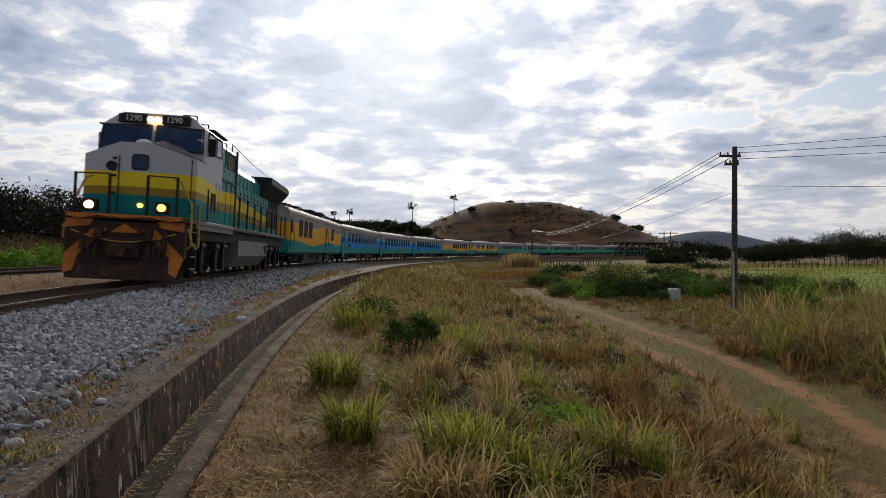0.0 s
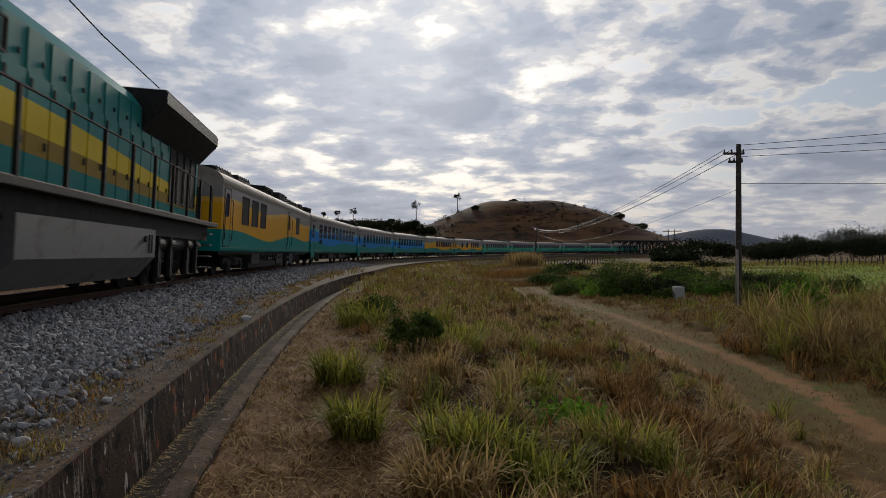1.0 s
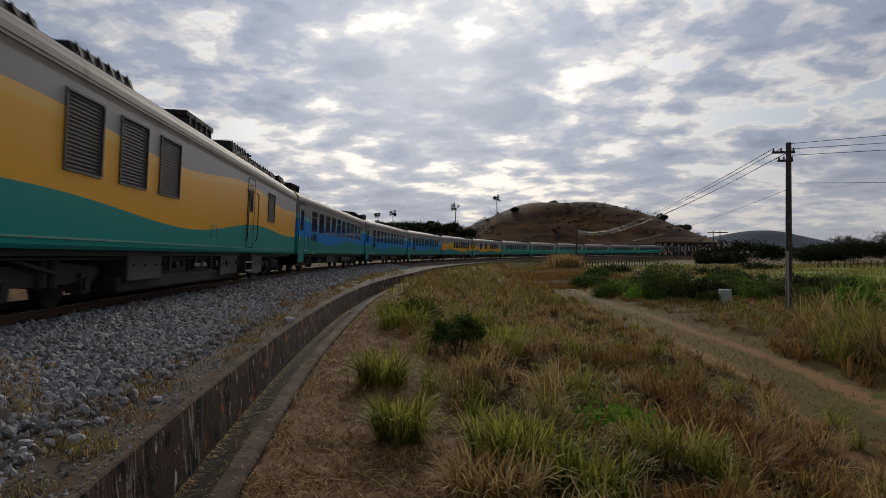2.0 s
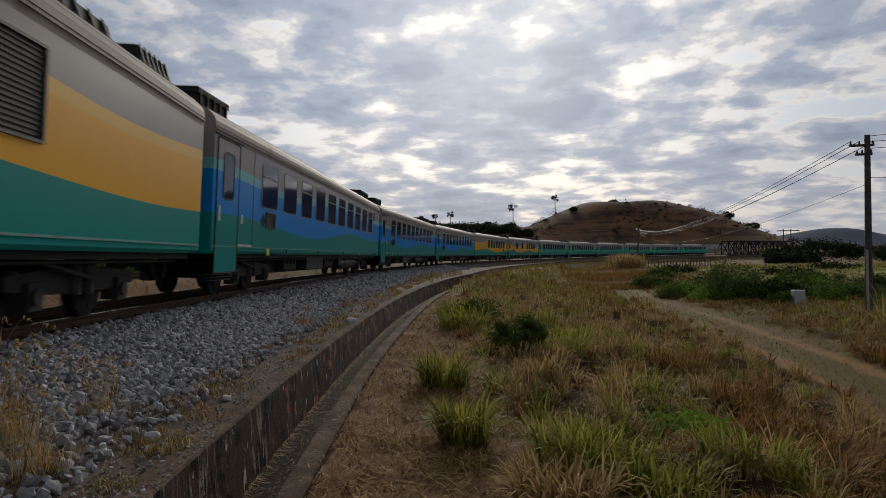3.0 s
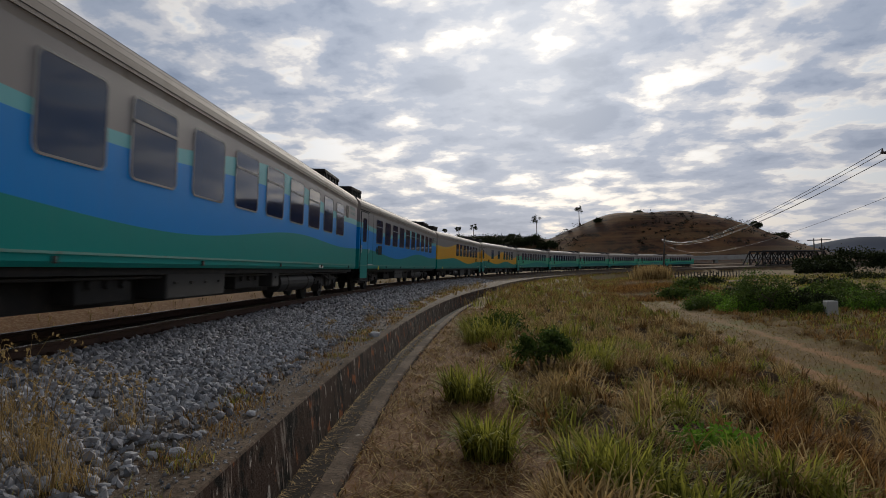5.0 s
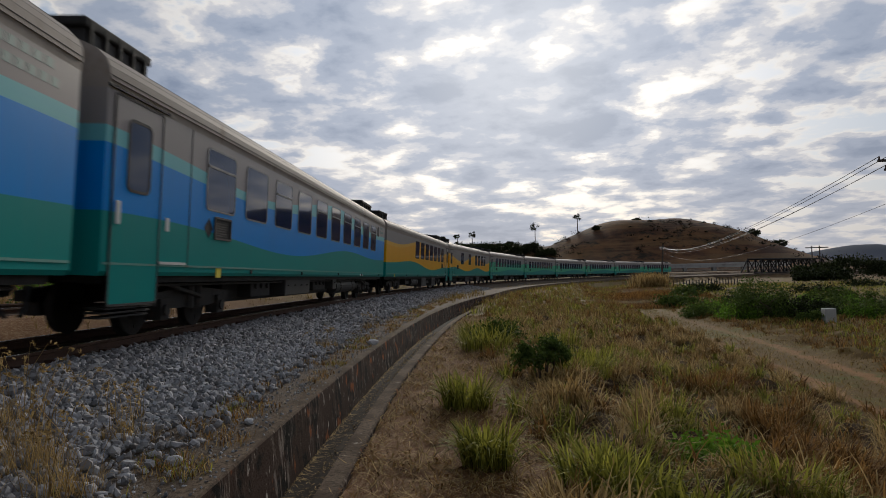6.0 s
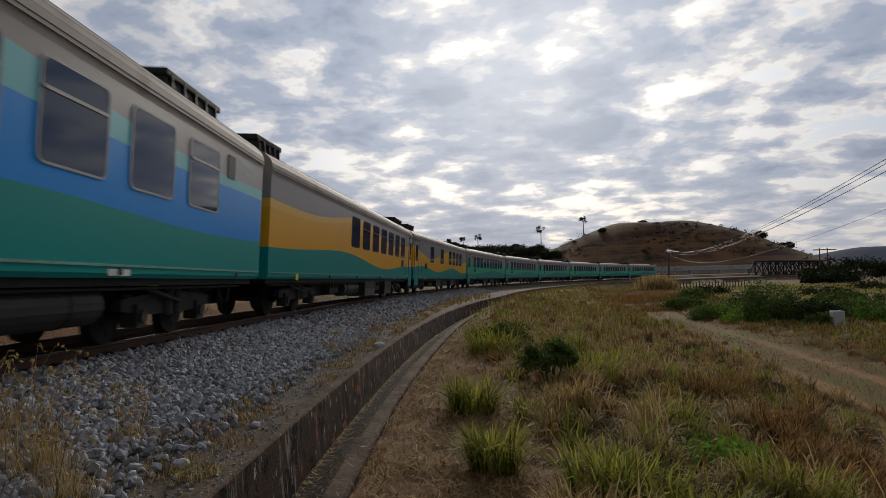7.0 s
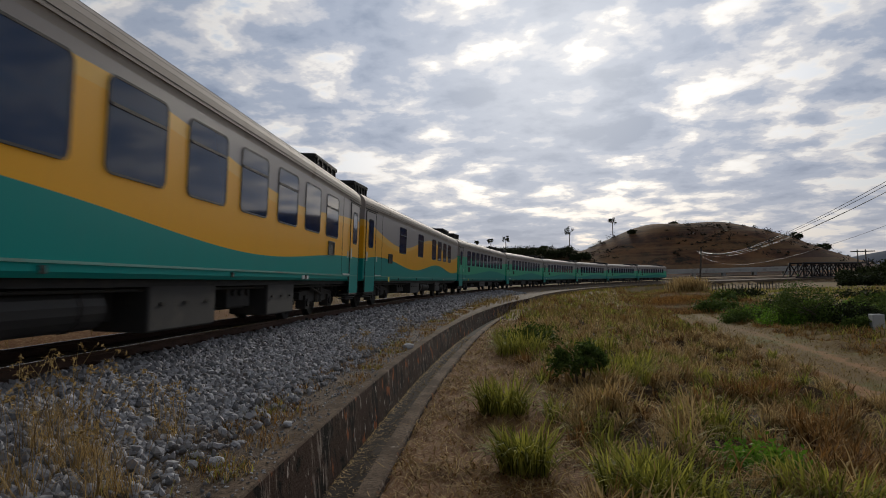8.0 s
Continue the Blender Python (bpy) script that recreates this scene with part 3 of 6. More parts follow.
def side_door(car, y, w, z0, z1, paint, zw=2.55, ww=0.58, hw=0.97):
    """A flush door with a tall rounded window, seal and handle."""
    d = part("door", panel(1.405, y, (z0 + z1) / 2, w, z1 - z0, 0.05, 0.028), paint, car)
    part("seal", ring(1.42, y, (z0 + z1) / 2, w + 0.06, z1 - z0 + 0.06, 0.06, 0.03, 0.02), RUBBER, d)
    win = part("door_window", ring(1.433, y, zw, ww, hw, 0.12, 0.04, 0.012), RUBBER, d)
    part("pane", panel(1.434, y, zw, ww - 0.06, hw - 0.06, 0.09, 0.005), GLASS, win)
    part("handle", boxed(1.433, 1.455, y - w * 0.44, y - w * 0.36, 1.62, 1.92, bevel=0.006), WHITE_MARK, d)
    return d


def vestibule(car, y, e, paint):
    """The entrance at one end: a deep plug door that covers the steps, its treads, the panel beyond it and its fittings."""
    side_door(car, y, 1.14, 0.6, 3.26, paint)
    for k in range(3):
        part("step_tread", boxed(1.12, 1.40 - 0.03 * k, y - 0.55, y + 0.55, 0.53 - 0.06 * k, 0.555 - 0.06 * k), GREY_TANK, car)
    part("panel_seam", boxed(1.418, 1.424, y + e * 1.52 - 0.012, y + e * 1.52 + 0.012, 1.12, 3.3), RUBBER, car)
    part("gutter", boxed(1.42, 1.45, y - 0.75, y + 0.75, 3.32, 3.35), RUBBER, car)
    part("handle_plate", panel(1.42, y + e * 0.83, 1.72, 0.1, 0.2, 0.02, 0.012), WHITE_MARK, car)
    part("foot_rail", boxed(1.42, 1.45, y + e * 1.02 - 0.4, y + e * 1.02 + 0.4, 1.13, 1.17), WHITE_MARK, car)


def roof_unit(car, y, length, h=0.24):
    """A low box on the roof: a narrower plinth under an overhanging sooty lid, with slats and two fan cowls."""
    u = part("roof_unit", prism(bmesh.new(), [(-0.98, 3.85), (-0.95, 4.0 + h * 0.45), (0.95, 4.0 + h * 0.45), (0.98, 3.85)], y - length / 2 + 0.08, y + length / 2 - 0.08), GREY_TANK, car, "sooty air-conditioning unit on the roof")
    part("lid", boxed(-1.0, 1.0, y - length / 2, y + length / 2, 4.0 + h * 0.45, 4.0 + h, bevel=0.03), BLACK, u)
    for k in range(2):
        yy = y + (k - 0.5) * length * 0.5
        part("fan_cowl", tube(bmesh.new(), (0, yy, 4.0 + h), (0, yy, 4.05 + h), length * 0.18, 14), STEEL_DARK, u)
    for k in range(5):
        yy = y - length * 0.4 + length * 0.2 * k
        part("bracket", boxed(0.96, 1.005, yy - 0.03, yy + 0.03, 3.86, 4.0 + h * 0.8), STEEL_DARK, u)
    return u


def underframe(car, items):
    """Boxes, tanks and cylinders hung under the floor."""
    part("floor_frame", boxed(-1.3, 1.3, -HALF + 0.2, HALF - 0.2, 0.86, 1.0), BLACK, car)
    part("centre_sill", boxed(-0.9, 0.85, -6.2, 6.2, 0.42, 0.86), BLACK, car)
    for kind, y, w, h in items:
        if kind == "box":
            b = part("equipment_box", boxed(0.55, 1.3, y - w / 2, y + w / 2, 0.9 - h, 0.9, bevel=0.03), GREY_TANK, car, "dusty grey equipment box")
            for k in range(max(1, int(w / 0.5))):
                yy = y - w / 2 + (k + 0.5) * w / max(1, int(w / 0.5))
                part("latch", boxed(1.3, 1.32, yy - 0.06, yy + 0.06, 0.9 - h * 0.45, 0.9 - h * 0.45 + 0.04), STEEL_DARK, b)
        elif kind == "tank":
            bm = tube(bmesh.new(), (0.95, y - w / 2, 0.86 - h / 2), (0.95, y + w / 2, 0.86 - h / 2), h / 2, 18)
            tk = part("air_tank", bm, GREY_TANK, car, "dusty grey cylindrical tank")
            for e in (-0.3, 0.3):
                part("strap", tube(bmesh.new(), (0.95, y + e * w - 0.03, 0.86 - h / 2), (0.95, y + e * w + 0.03, 0.86 - h / 2), h / 2 + 0.012, 18), STEEL_DARK, tk)
        else:
            bm = bmesh.new()
            box(bm, 0.3, 1.15, y - w / 2, y + w / 2, 0.9 - h, 0.9, bevel=0.02)
            for k in range(3):
                tube(bm, (1.15, y + (k - 1) * w * 0.3, 0.9 - h * 0.4), (1.2, y + (k - 1) * w * 0.3, 0.9 - h * 0.4), 0.06, 8)
            part("brake_gear", bm, BLACK, car)
    bm = bmesh.new()
    for s in (-1, 1):
        pipe(bm, [(s * 1.2, -HALF + 0.6, 0.82), (s * 1.2, HALF - 0.6, 0.82)], 0.025, 6)
    part("brake_pipe", bm, STEEL_DARK, car)


def car_base(label, paint):
    car = new("passenger_car")
    tagged(car, label, "railway car", group="cars of the train")
    part("body", shell(0.96, 3.3, 1.42, -HALF, HALF), paint, car)
    part("roof", roof_shell(-HALF, HALF), ROOF, car, "dull beige-grey metal roof")
    for s in (-1, 1):
        bm = bmesh.new()
        for zz, xx in ((3.46, 1.432), (3.56, 1.418), (3.66, 1.372), (3.79, 1.235), (3.9, 0.98)):
            box(bm, s * xx - 0.006, s * xx + 0.006, -HALF + 0.02, HALF - 0.02, zz - 0.004, zz + 0.006)
        part("roof_seam", bm, ROOF_GAP, car)
        part("roof_gutter", boxed(min(s * 1.42, s * 1.45), max(s * 1.42, s * 1.45), -HALF + 0.02, HALF - 0.02, 3.40, 3.43), ROOF, car)
        part("sill_rib", boxed(min(s * 1.41, s * 1.436), max(s * 1.41, s * 1.436), -HALF + 0.05, HALF - 0.05, 1.1, 1.13), TEAL_RIB, car)
    for e in (-1, 1):
        y = e * HALF
        part("gangway", prism(bmesh.new(), [(-0.62, 1.0), (-0.62, 3.2), (0.62, 3.2), (0.62, 1.0)], min(y, y + e * 0.2), max(y, y + e * 0.2)), RUBBER, car, "black rubber gangway bellows")
        tube_b = tube(bmesh.new(), (0, y - e * 0.3, 0.75), (0, y + e * 0.21, 0.75), 0.11, 8)
        part("coupler", tube_b, STEEL_DARK, car)
        bm = bmesh.new()
        pipe(bm, [(0.55, y, 0.95), (0.58, y + e * 0.1, 0.55), (0.6, y + e * 0.2, 0.45)], 0.03, 6)
        part("air_hose", bm, RUBBER, car)
        bogie(car, e * 7.9, 2.2, 0.42)
    return car


TEAL_RIB = mat("teal_rib_paint", (0.09, 0.30, 0.26), 0.4, 0.0, 5, 0.2, 0.0, (0.15, 0.13, 0.1))


def lengthened(car, k):
    """Sets the whole car k times as long; its bogies keep their shape and move out with the ends."""
    done = set()
    for ob in car.children_recursive:
        if ob.name.startswith("wheel") or ob.parent.name.startswith("wheel"):
            continue
        ob.location.y *= k
        if ob.name.startswith("bogie"):
            ys = [v.co.y for v in ob.data.vertices]
            d = (k - 1) * (min(ys) + max(ys)) / 2
            for v in ob.data.vertices:
                v.co.y += d
            for w in ob.children:
                w.location.y += d
        elif ob.data.name not in done:
            done.add(ob.data.name)
            for v in ob.data.vertices:
                v.co.y *= k
    return car


def coach(kind, label, paint):
    """Passenger car: kind 'blue', 'crest', 'swell' or 'green' sets its openings."""
    car = car_base(label, paint)
    frame_mat = ALU if kind == "blue" else RUBBER
    z, h = 2.62, 1.08
    if kind == "blue":
        vestibule(car, -10.45, 1, paint)
        for k in range(10):
            window(car, -7.75 + 1.76 * k, z, 1.24, h, split=k not in (1, 3, 8), frame_mat=frame_mat)
        louvre("wall_vent", car, -7.65, 1.8, 0.72, 0.4, 7)
        part("warning_sign", prism(bmesh.new(), [(-8.38, 1.78), (-8.21, 1.61), (-8.04, 1.78), (-8.21, 1.95)], 1.42, 1.425, "x"), BLACK, car)
        for y0, y1, zz in ((9.75, 10.75, 3.2), (9.9, 10.85, 3.02)):
            for k in range(5):
                w = (y1 - y0) / 5
                part("faded_lettering", boxed(1.42, 1.423, y0 + w * k, y0 + w * k + w * 0.7, zz - 0.05, zz + 0.05), FADED, car)
        part("end_vent", panel(1.42, 9.3, 3.0, 0.36, 0.42, 0.03, 0.012), BLACK, car)
        underframe(car, [("gear", -4.8, 1.2, 0.4), ("box", -2.4, 2.2, 0.42), ("gear", 0.3, 1.4, 0.36), ("box", 1.7, 0.5, 0.36), ("tank", 4.1, 3.2, 0.5)])
    elif kind == "crest":
        for k in range(7):
            window(car, -2.95 + 1.79 * k, z, 1.24, h, split=k not in (0, 5), frame_mat=frame_mat)
        vestibule(car, 10.5, -1, paint)
        louvre("wall_vent", car, 7.75, 1.8, 0.6, 0.36, 6)
        underframe(car, [("gear", -4.6, 1.0, 0.4), ("tank", -2.3, 2.1, 0.5), ("box", 0.4, 1.9, 0.62), ("gear", 2.6, 1.0, 0.42), ("box", 4.4, 1.6, 0.62)])
    elif kind == "swell":
        vestibule(car, -10.4, 1, paint)
        for y, w in ((-5.5, 1.24), (-1.7, 1.24), (1.95, 1.2), (3.75, 1.2), (5.6, 1.2), (7.45, 1.2)):
            window(car, y, z, w, h, frame_mat=frame_mat)
        louvre("wall_vent", car, -7.6, 1.8, 0.6, 0.36, 6)
        underframe(car, [("gear", -4.6, 1.2, 0.4), ("box", -2.2, 2.0, 0.5), ("tank", 1.0, 2.2, 0.44), ("box", 4.0, 1.6, 0.5)])
    else:
        vestibule(car, -10.45, 1, paint)
        for k in range(10):
            window(car, -7.75 + 1.76 * k, z, 1.24, h, frame_mat=frame_mat)
        louvre("wall_vent", car, -7.65, 1.8, 0.6, 0.36, 5)
        underframe(car, [("gear", -4.8, 1.2, 0.4), ("box", -1.4, 2.4, 0.42), ("tank", 3.6, 2.3, 0.44)])
    roof_unit(car, 8.6, 2.3, 0.22)
    roof_unit(car, -10.3, 1.6, 0.25)
    for yy in (-9.3, 9.2):
        for k in range(4):
            bm = prism(bmesh.new(), [(1.30, 3.70 + 0.0), (1.335, 3.68), (1.225, 3.80), (1.19, 3.80)], yy - 0.2 + 0.1 * k, yy - 0.15 + 0.1 * k)
            part("roof_vent_slat", bm, BLACK, car)
    part("sill_plate", panel(1.42, 5.6, 1.03, 0.5, 0.08, 0.01, 0.006), WHITE_MARK, car)
    part("jack_mark", panel(1.421, -9.2 if kind == "crest" else -7.75, 1.02, 0.2, 0.17, 0.01, 0.008), YELLOW_MARK, car, "yellow jacking-point mark")
    for yy in (-6.2, -2.6, 1.6, 5.6, 9.8):
        part("sill_lug", boxed(1.425, 1.45, yy - 0.03, yy + 0.03, 1.0, 1.08), STEEL_DARK, car)
    return lengthened(car, CAR / 23.09)


def generator_car():
    car = car_base("yellow and teal generator car with sooty roof gear", PAINT_GEN)
    car.name = "generator_car"
    side_door(car, -10.5, 0.8, 1.15, 3.25, PAINT_GEN, 2.66, 0.42, 0.86)
    side_door(car, 2.6, 0.82, 1.15, 3.25, PAINT_GEN, 2.66, 0.42, 0.86)
    for y in (-10.0, -11.0, 2.02, 3.3):
        grab(car, y, 1.35, 2.9)
    for y in (-7.75, -6.05, -4.35):
        louvre("wall_vent", car, y, 2.62, 1.12, 1.14, 18)
    louvre("wall_vent", car, 5.75, 2.6, 1.15, 1.04, 16)
    part("hatch", ring(1.42, -1.15, 1.46, 0.42, 0.36, 0.03, 0.025, 0.012), TEAL_RIB, car)
    underframe(car, [("box", -5.0, 1.6, 0.5), ("gear", -3.2, 1.8, 0.5), ("gear", -1.2, 1.9, 0.55), ("box", 0.9, 1.8, 0.56), ("box", 4.2, 1.9, 0.6)])
    for yy in (-3.6, -1.9, -0.7, 0.4, 1.5):
        hanger = part("pipe_hanger", boxed(1.2, 1.26, yy - 0.05, yy + 0.05, 0.55, 0.9), GREY_TANK, car)
        part("valve", tube(bmesh.new(), (1.2, yy + 0.2, 0.68), (1.34, yy + 0.2, 0.68), 0.08, 10), STEEL_DARK, hanger)
    part("name_plate", boxed(1.3, 1.32, -2.2, -1.3, 0.62, 0.7), ALU, car, "worn bare-metal plate on the underframe")
    part("fuel_tank", boxed(-1.2, 1.22, -6.0, 1.9, 0.22, 0.5, bevel=0.05), BLACK, car, "sooty long tank slung under the floor")
    for y0 in (2.6,):
        st = part("step", boxed(1.2, 1.45, y0 - 0.4, y0 + 0.4, 0.4, 0.44), ALU, car, "worn metal steps")
        part("tread", boxed(1.2, 1.45, y0 - 0.4, y0 + 0.4, 0.66, 0.7), ALU, st)
        for e in (-0.42, 0.42):
            part("step_cheek", boxed(1.2, 1.45, y0 + e - 0.015, y0 + e + 0.015, 0.4, 0.96), GREY_TANK, st)
    for yy, ln, hh in ((-9.2, 2.2, 0.12), (-6.1, 2.2, 0.16), (3.0, 1.9, 0.34), (5.2, 2.2, 0.2), (7.6, 2.2, 0.2), (10.2, 1.2, 0.26)):
        hatch = part("roof_hatch", prism(bmesh.new(), [(-0.95, 3.86), (-0.85, 4.0 + hh), (0.85, 4.0 + hh), (0.95, 3.86)], yy - ln / 2, yy + ln / 2), BLACK, car, "sooty louvred roof hatch")
        for k in range(6):
            y1 = yy - ln / 2 + ln * (k + 0.5) / 6
            part("slat", prism(bmesh.new(), [(0.84, 4.0 + hh), (0.99, 3.86), (0.99, 3.9), (0.86, 4.04 + hh)], y1 - 0.03, y1 + 0.03), STEEL_DARK, hatch)
    for yy in (4.1, 4.45):
        stack = part("exhaust_pipe", tube(bmesh.new(), (0.8, yy, 3.98), (0.8, yy, 4.24), 0.05, 8), BLACK, car)
        part("cap", tube(bmesh.new(), (0.72, yy - 0.05, 4.24), (0.9, yy + 0.05, 4.27), 0.04, 6), BLACK, stack)
    roof_unit(car, -1.25, 2.1, 0.26)
    return lengthened(car, CAR / 23.09)

# ---- locomotive ----
LOCO_CAB = livery("locomotive_cab_paint", [((0.012, 0.17, 0.17), 2.42, (0.08, 5, -9.5)), ((0.30, 0.21, 0.03), 2.66, (0.07, 5, -9.5)), ((0.72, 0.55, 0.03), 3.08, (0.12, 3, -8.6))], (0.42, 0.43, 0.46), 0.02)
LOCO_HOOD = livery("locomotive_hood_paint", [((0.03, 0.21, 0.20), 2.28, (0.10, 12, -5)), ((0.30, 0.21, 0.04), 2.55, (0.13, 12, -4)), ((0.70, 0.52, 0.03), 2.92, (0.22, 11, -3))], (0.03, 0.21, 0.20), 0.015)
SILL = mat("dirty_grey_sill", (0.125, 0.127, 0.13), 0.6, 0.0, 3, 0.35, 0.15, (0.06, 0.05, 0.04))
ORANGE = mat("rusty_orange_paint", (0.48, 0.15, 0.015), 0.75, 0.0, 4, 0.5, 0.3, (0.06, 0.03, 0.02))
RUST_DARK = mat("sooty_rust", (0.032, 0.016, 0.011), 0.85, 0.0, 6, 0.5, 0.4, (0.12, 0.045, 0.02))
RAIL_YEL = mat("worn_yellow_paint", (0.5, 0.34, 0.05), 0.6, 0.0, 12, 0.35, 0.1, (0.1, 0.06, 0.03))


def lamp_glow(name, color, power):
    m = Nodes(name)
    m.put(m.bsdf.inputs["Emission Color"], color)
    m.bsdf.inputs["Emission Strength"].default_value = power
    return m.done((0.8, 0.7, 0.5), 0.3)


HEADLIGHT = lamp_glow("lit_headlamp", (1.0, 0.62, 0.22), 7.0)
MARKER = lamp_glow("lit_marker_lamp", (1.0, 0.4, 0.06), 2.5)


def text_mesh(name, body, size, material, parent, m):
    cu = bpy.data.curves.new(name, "FONT")
    cu.body, cu.size, cu.extrude, cu.align_x, cu.align_y = body, size, 0.004, "CENTER", "CENTER"
    tmp = new(name, cu)
    dg = bpy.context.evaluated_depsgraph_get()
    me = bpy.data.meshes.new_from_object(tmp.evaluated_get(dg))
    bpy.data.objects.remove(tmp)
    me.materials.clear()
    me.materials.append(material)
    ob = new(name, me)
    ob.parent = parent
    ob.matrix_basis = m
    return ob


def plan_prism(bm, outline, z0, z1):
    """An outline of (x, y) drawn up; z1 may be a function of x."""
    top = z1 if callable(z1) else (lambda x: z1)
    lo = [bm.verts.new((x, y, z0)) for x, y in outline]
    hi = [bm.verts.new((x, y, top(x))) for x, y in outline]
    n = len(outline)
    for i in range(n):
        bm.faces.new((lo[i], lo[(i + 1) % n], hi[(i + 1) % n], hi[i]))
    bm.faces.new(lo[::-1])
    bm.faces.new(hi)
    bmesh.ops.recalc_face_normals(bm, faces=bm.faces[:])
    return bm


def quad_plate(pts, thick, name, material, parent):
    """A flat plate through points, with thickness along its normal."""
    bm = bmesh.new()
    f = bm.faces.new([bm.verts.new(p) for p in pts])
    f.normal_update()
    n = f.normal * thick
    ext = bmesh.ops.extrude_face_region(bm, geom=[f])
    bmesh.ops.translate(bm, vec=n, verts=[v for v in ext["geom"] if isinstance(v, bmesh.types.BMVert)])
    bmesh.ops.recalc_face_normals(bm, faces=bm.faces[:])
    return part(name, bm, material, parent)


def locomotive():
    loco = new("locomotive")
    tagged(loco, "grimy diesel locomotive in grey, yellow and teal with lit headlights", "locomotive")
    deck = part("deck", boxed(-1.46, 1.46, -9.9, -4.2, 1.77, 1.9, bevel=0.02), SILL, loco, "dirty grey side sill below the cab")
    part("walkway", boxed(-1.46, 1.46, -4.2, 10.4, 1.75, 1.9, bevel=0.02), STEEL_DARK, loco, "sooty black walkway along the hood")
    part("sill_skirt", boxed(-1.3, 1.3, -9.2, 9.6, 1.3, 1.77), BLACK, deck)
    part("cab_sill", boxed(-1.44, 1.44, -9.2, -4.2, 1.62, 1.77), SILL, deck)
    # short nose, faceted, higher in the middle
    nose = part("nose", plan_prism(bmesh.new(), [(-0.42, -10.0), (0.42, -10.0), (1.48, -9.55), (1.48, -8.3), (-1.48, -8.3), (-1.48, -9.55)], 1.9, lambda x: 4.0 if abs(x) < 0.6 else 3.66), LOCO_CAB, loco)
    quad_plate([(0.42, -9.99, 4.0), (1.48, -9.54, 3.665), (1.48, -8.6, 3.665), (0.6, -8.6, 4.22), (0.3, -8.6, 4.3)], 0.03, "nose_top", SILL, nose)
    door = part("nose_door", boxed(-0.3, 0.38, -10.02, -9.99, 2.0, 3.85), LOCO_CAB, nose)
    part("nose_window", boxed(-0.06, 0.3, -10.03, -10.015, 3.25, 3.62, bevel=0.006), GLASS, door)
    part("nose_window_frame", prism(bmesh.new(), [(0.12 + a, 3.435 + b) for a, b in rounded(0.46, 0.47, 0.1)], -10.022, -10.018), RUBBER, door)
    for x in (-0.42, 1.46):
        part("grab_iron", boxed(x - 0.012, x + 0.012, -10.03, -9.99, 2.0, 3.6), BLACK, nose)
    for k in range(3):
        part("latch", boxed(-0.6, -0.5, -10.0, -9.9, 2.5 + 0.5 * k, 2.56 + 0.5 * k), BLACK, nose)
    bm = bmesh.new()
    tube(bm, (-0.62, -10.02, 3.3), (-0.62, -9.9, 3.3), 0.14, 12)
    part("hand_wheel", bm, BLACK, nose)
    bm = bmesh.new()
    bmesh.ops.create_uvsphere(bm, u_segments=12, v_segments=6, radius=0.2, matrix=Matrix.Translation((0.05, -9.6, 4.05)) @ Matrix.Diagonal((1.1, 1, 0.6, 1)))
    part("bell_cover", bm, WHITE_MARK, nose)
    # cab
    bm = bmesh.new()
    outline = [(-1.45, 1.9), (1.45, 1.9), (1.45, 4.35), (1.4, 4.75), (1.02, 5.08), (-1.02, 5.08), (-1.4, 4.75), (-1.45, 4.35)]
    prism(bm, outline, -8.75, -6.37)
    cab = part("cab", bm, LOCO_CAB, loco)
    for v in cab.data.vertices:
        if v.co.y < -8 and v.co.z > 4.4:
            v.co.y += (v.co.z - 4.4) * 0.35
    part("cab_roof", prism(bmesh.new(), [(-1.06, 5.06), (1.06, 5.06), (0.9, 5.14), (-0.9, 5.14)], -8.5, -6.3), SILL, cab)
    for s in (-1, 1):
        quad_plate([(s * 0.1, -8.79, 4.12), (s * 1.36, -8.79, 4.02), (s * 1.34, -8.66, 4.66), (s * 0.1, -8.64, 4.72)][::s], 0.02, "windscreen", GLASS, cab)
        wf = bmesh.new()
        pts = [(s * 0.07, -8.80, 4.08), (s * 1.4, -8.80, 3.97), (s * 1.38, -8.65, 4.70), (s * 0.07, -8.62, 4.76)]
        pipe(wf, pts + [pts[0]], 0.028, 6)
        part("windscreen_frame", wf, RUBBER, cab)
        wiper = pipe(bmesh.new(), [(s * 0.7, -8.82, 4.05), (s * 0.4, -8.75, 4.5)], 0.012, 5)
        part("wiper", wiper, BLACK, cab)
        board = part("number_board", boxed(min(s * 0.22, s * 0.98), max(s * 0.22, s * 0.98), -8.72, -8.5, 4.8, 5.06, bevel=0.012), BLACK, cab, "black number board with pale digits")
        text_mesh("number", "1290", 0.25, WHITE_MARK, board, pose(s * 0.6, -8.724, 4.93, 90, 0, 0))
        bm = tube(bmesh.new(), (s * 0.1, -8.74, 4.92), (s * 0.1, -8.66, 4.92), 0.085, 14)
        part("roof_headlight", bm, HEADLIGHT, cab, "lit twin roof headlight")
        # side windows of the cab
        x = s * 1.45
        for y, w in ((-7.93, 0.9), (-6.95, 0.76)):
            win = part("cab_window", ring(x, y, 4.4, w, 0.62, 0.06, 0.05, 0.02, s), RUBBER, cab)
            part("pane", panel(x + s * 0.001, y, 4.4, w - 0.08, 0.54, 0.05, 0.006, s), GLASS, win)
        part("sun_visor", boxed(min(x, x + s * 0.16), max(x, x + s * 0.16), -8.4, -6.5, 4.76, 4.79), BLACK, cab)
        part("mirror", boxed(min(x, x + s * 0.2), max(x, x + s * 0.2), -8.3, -8.24, 3.95, 4.5), BLACK, cab)
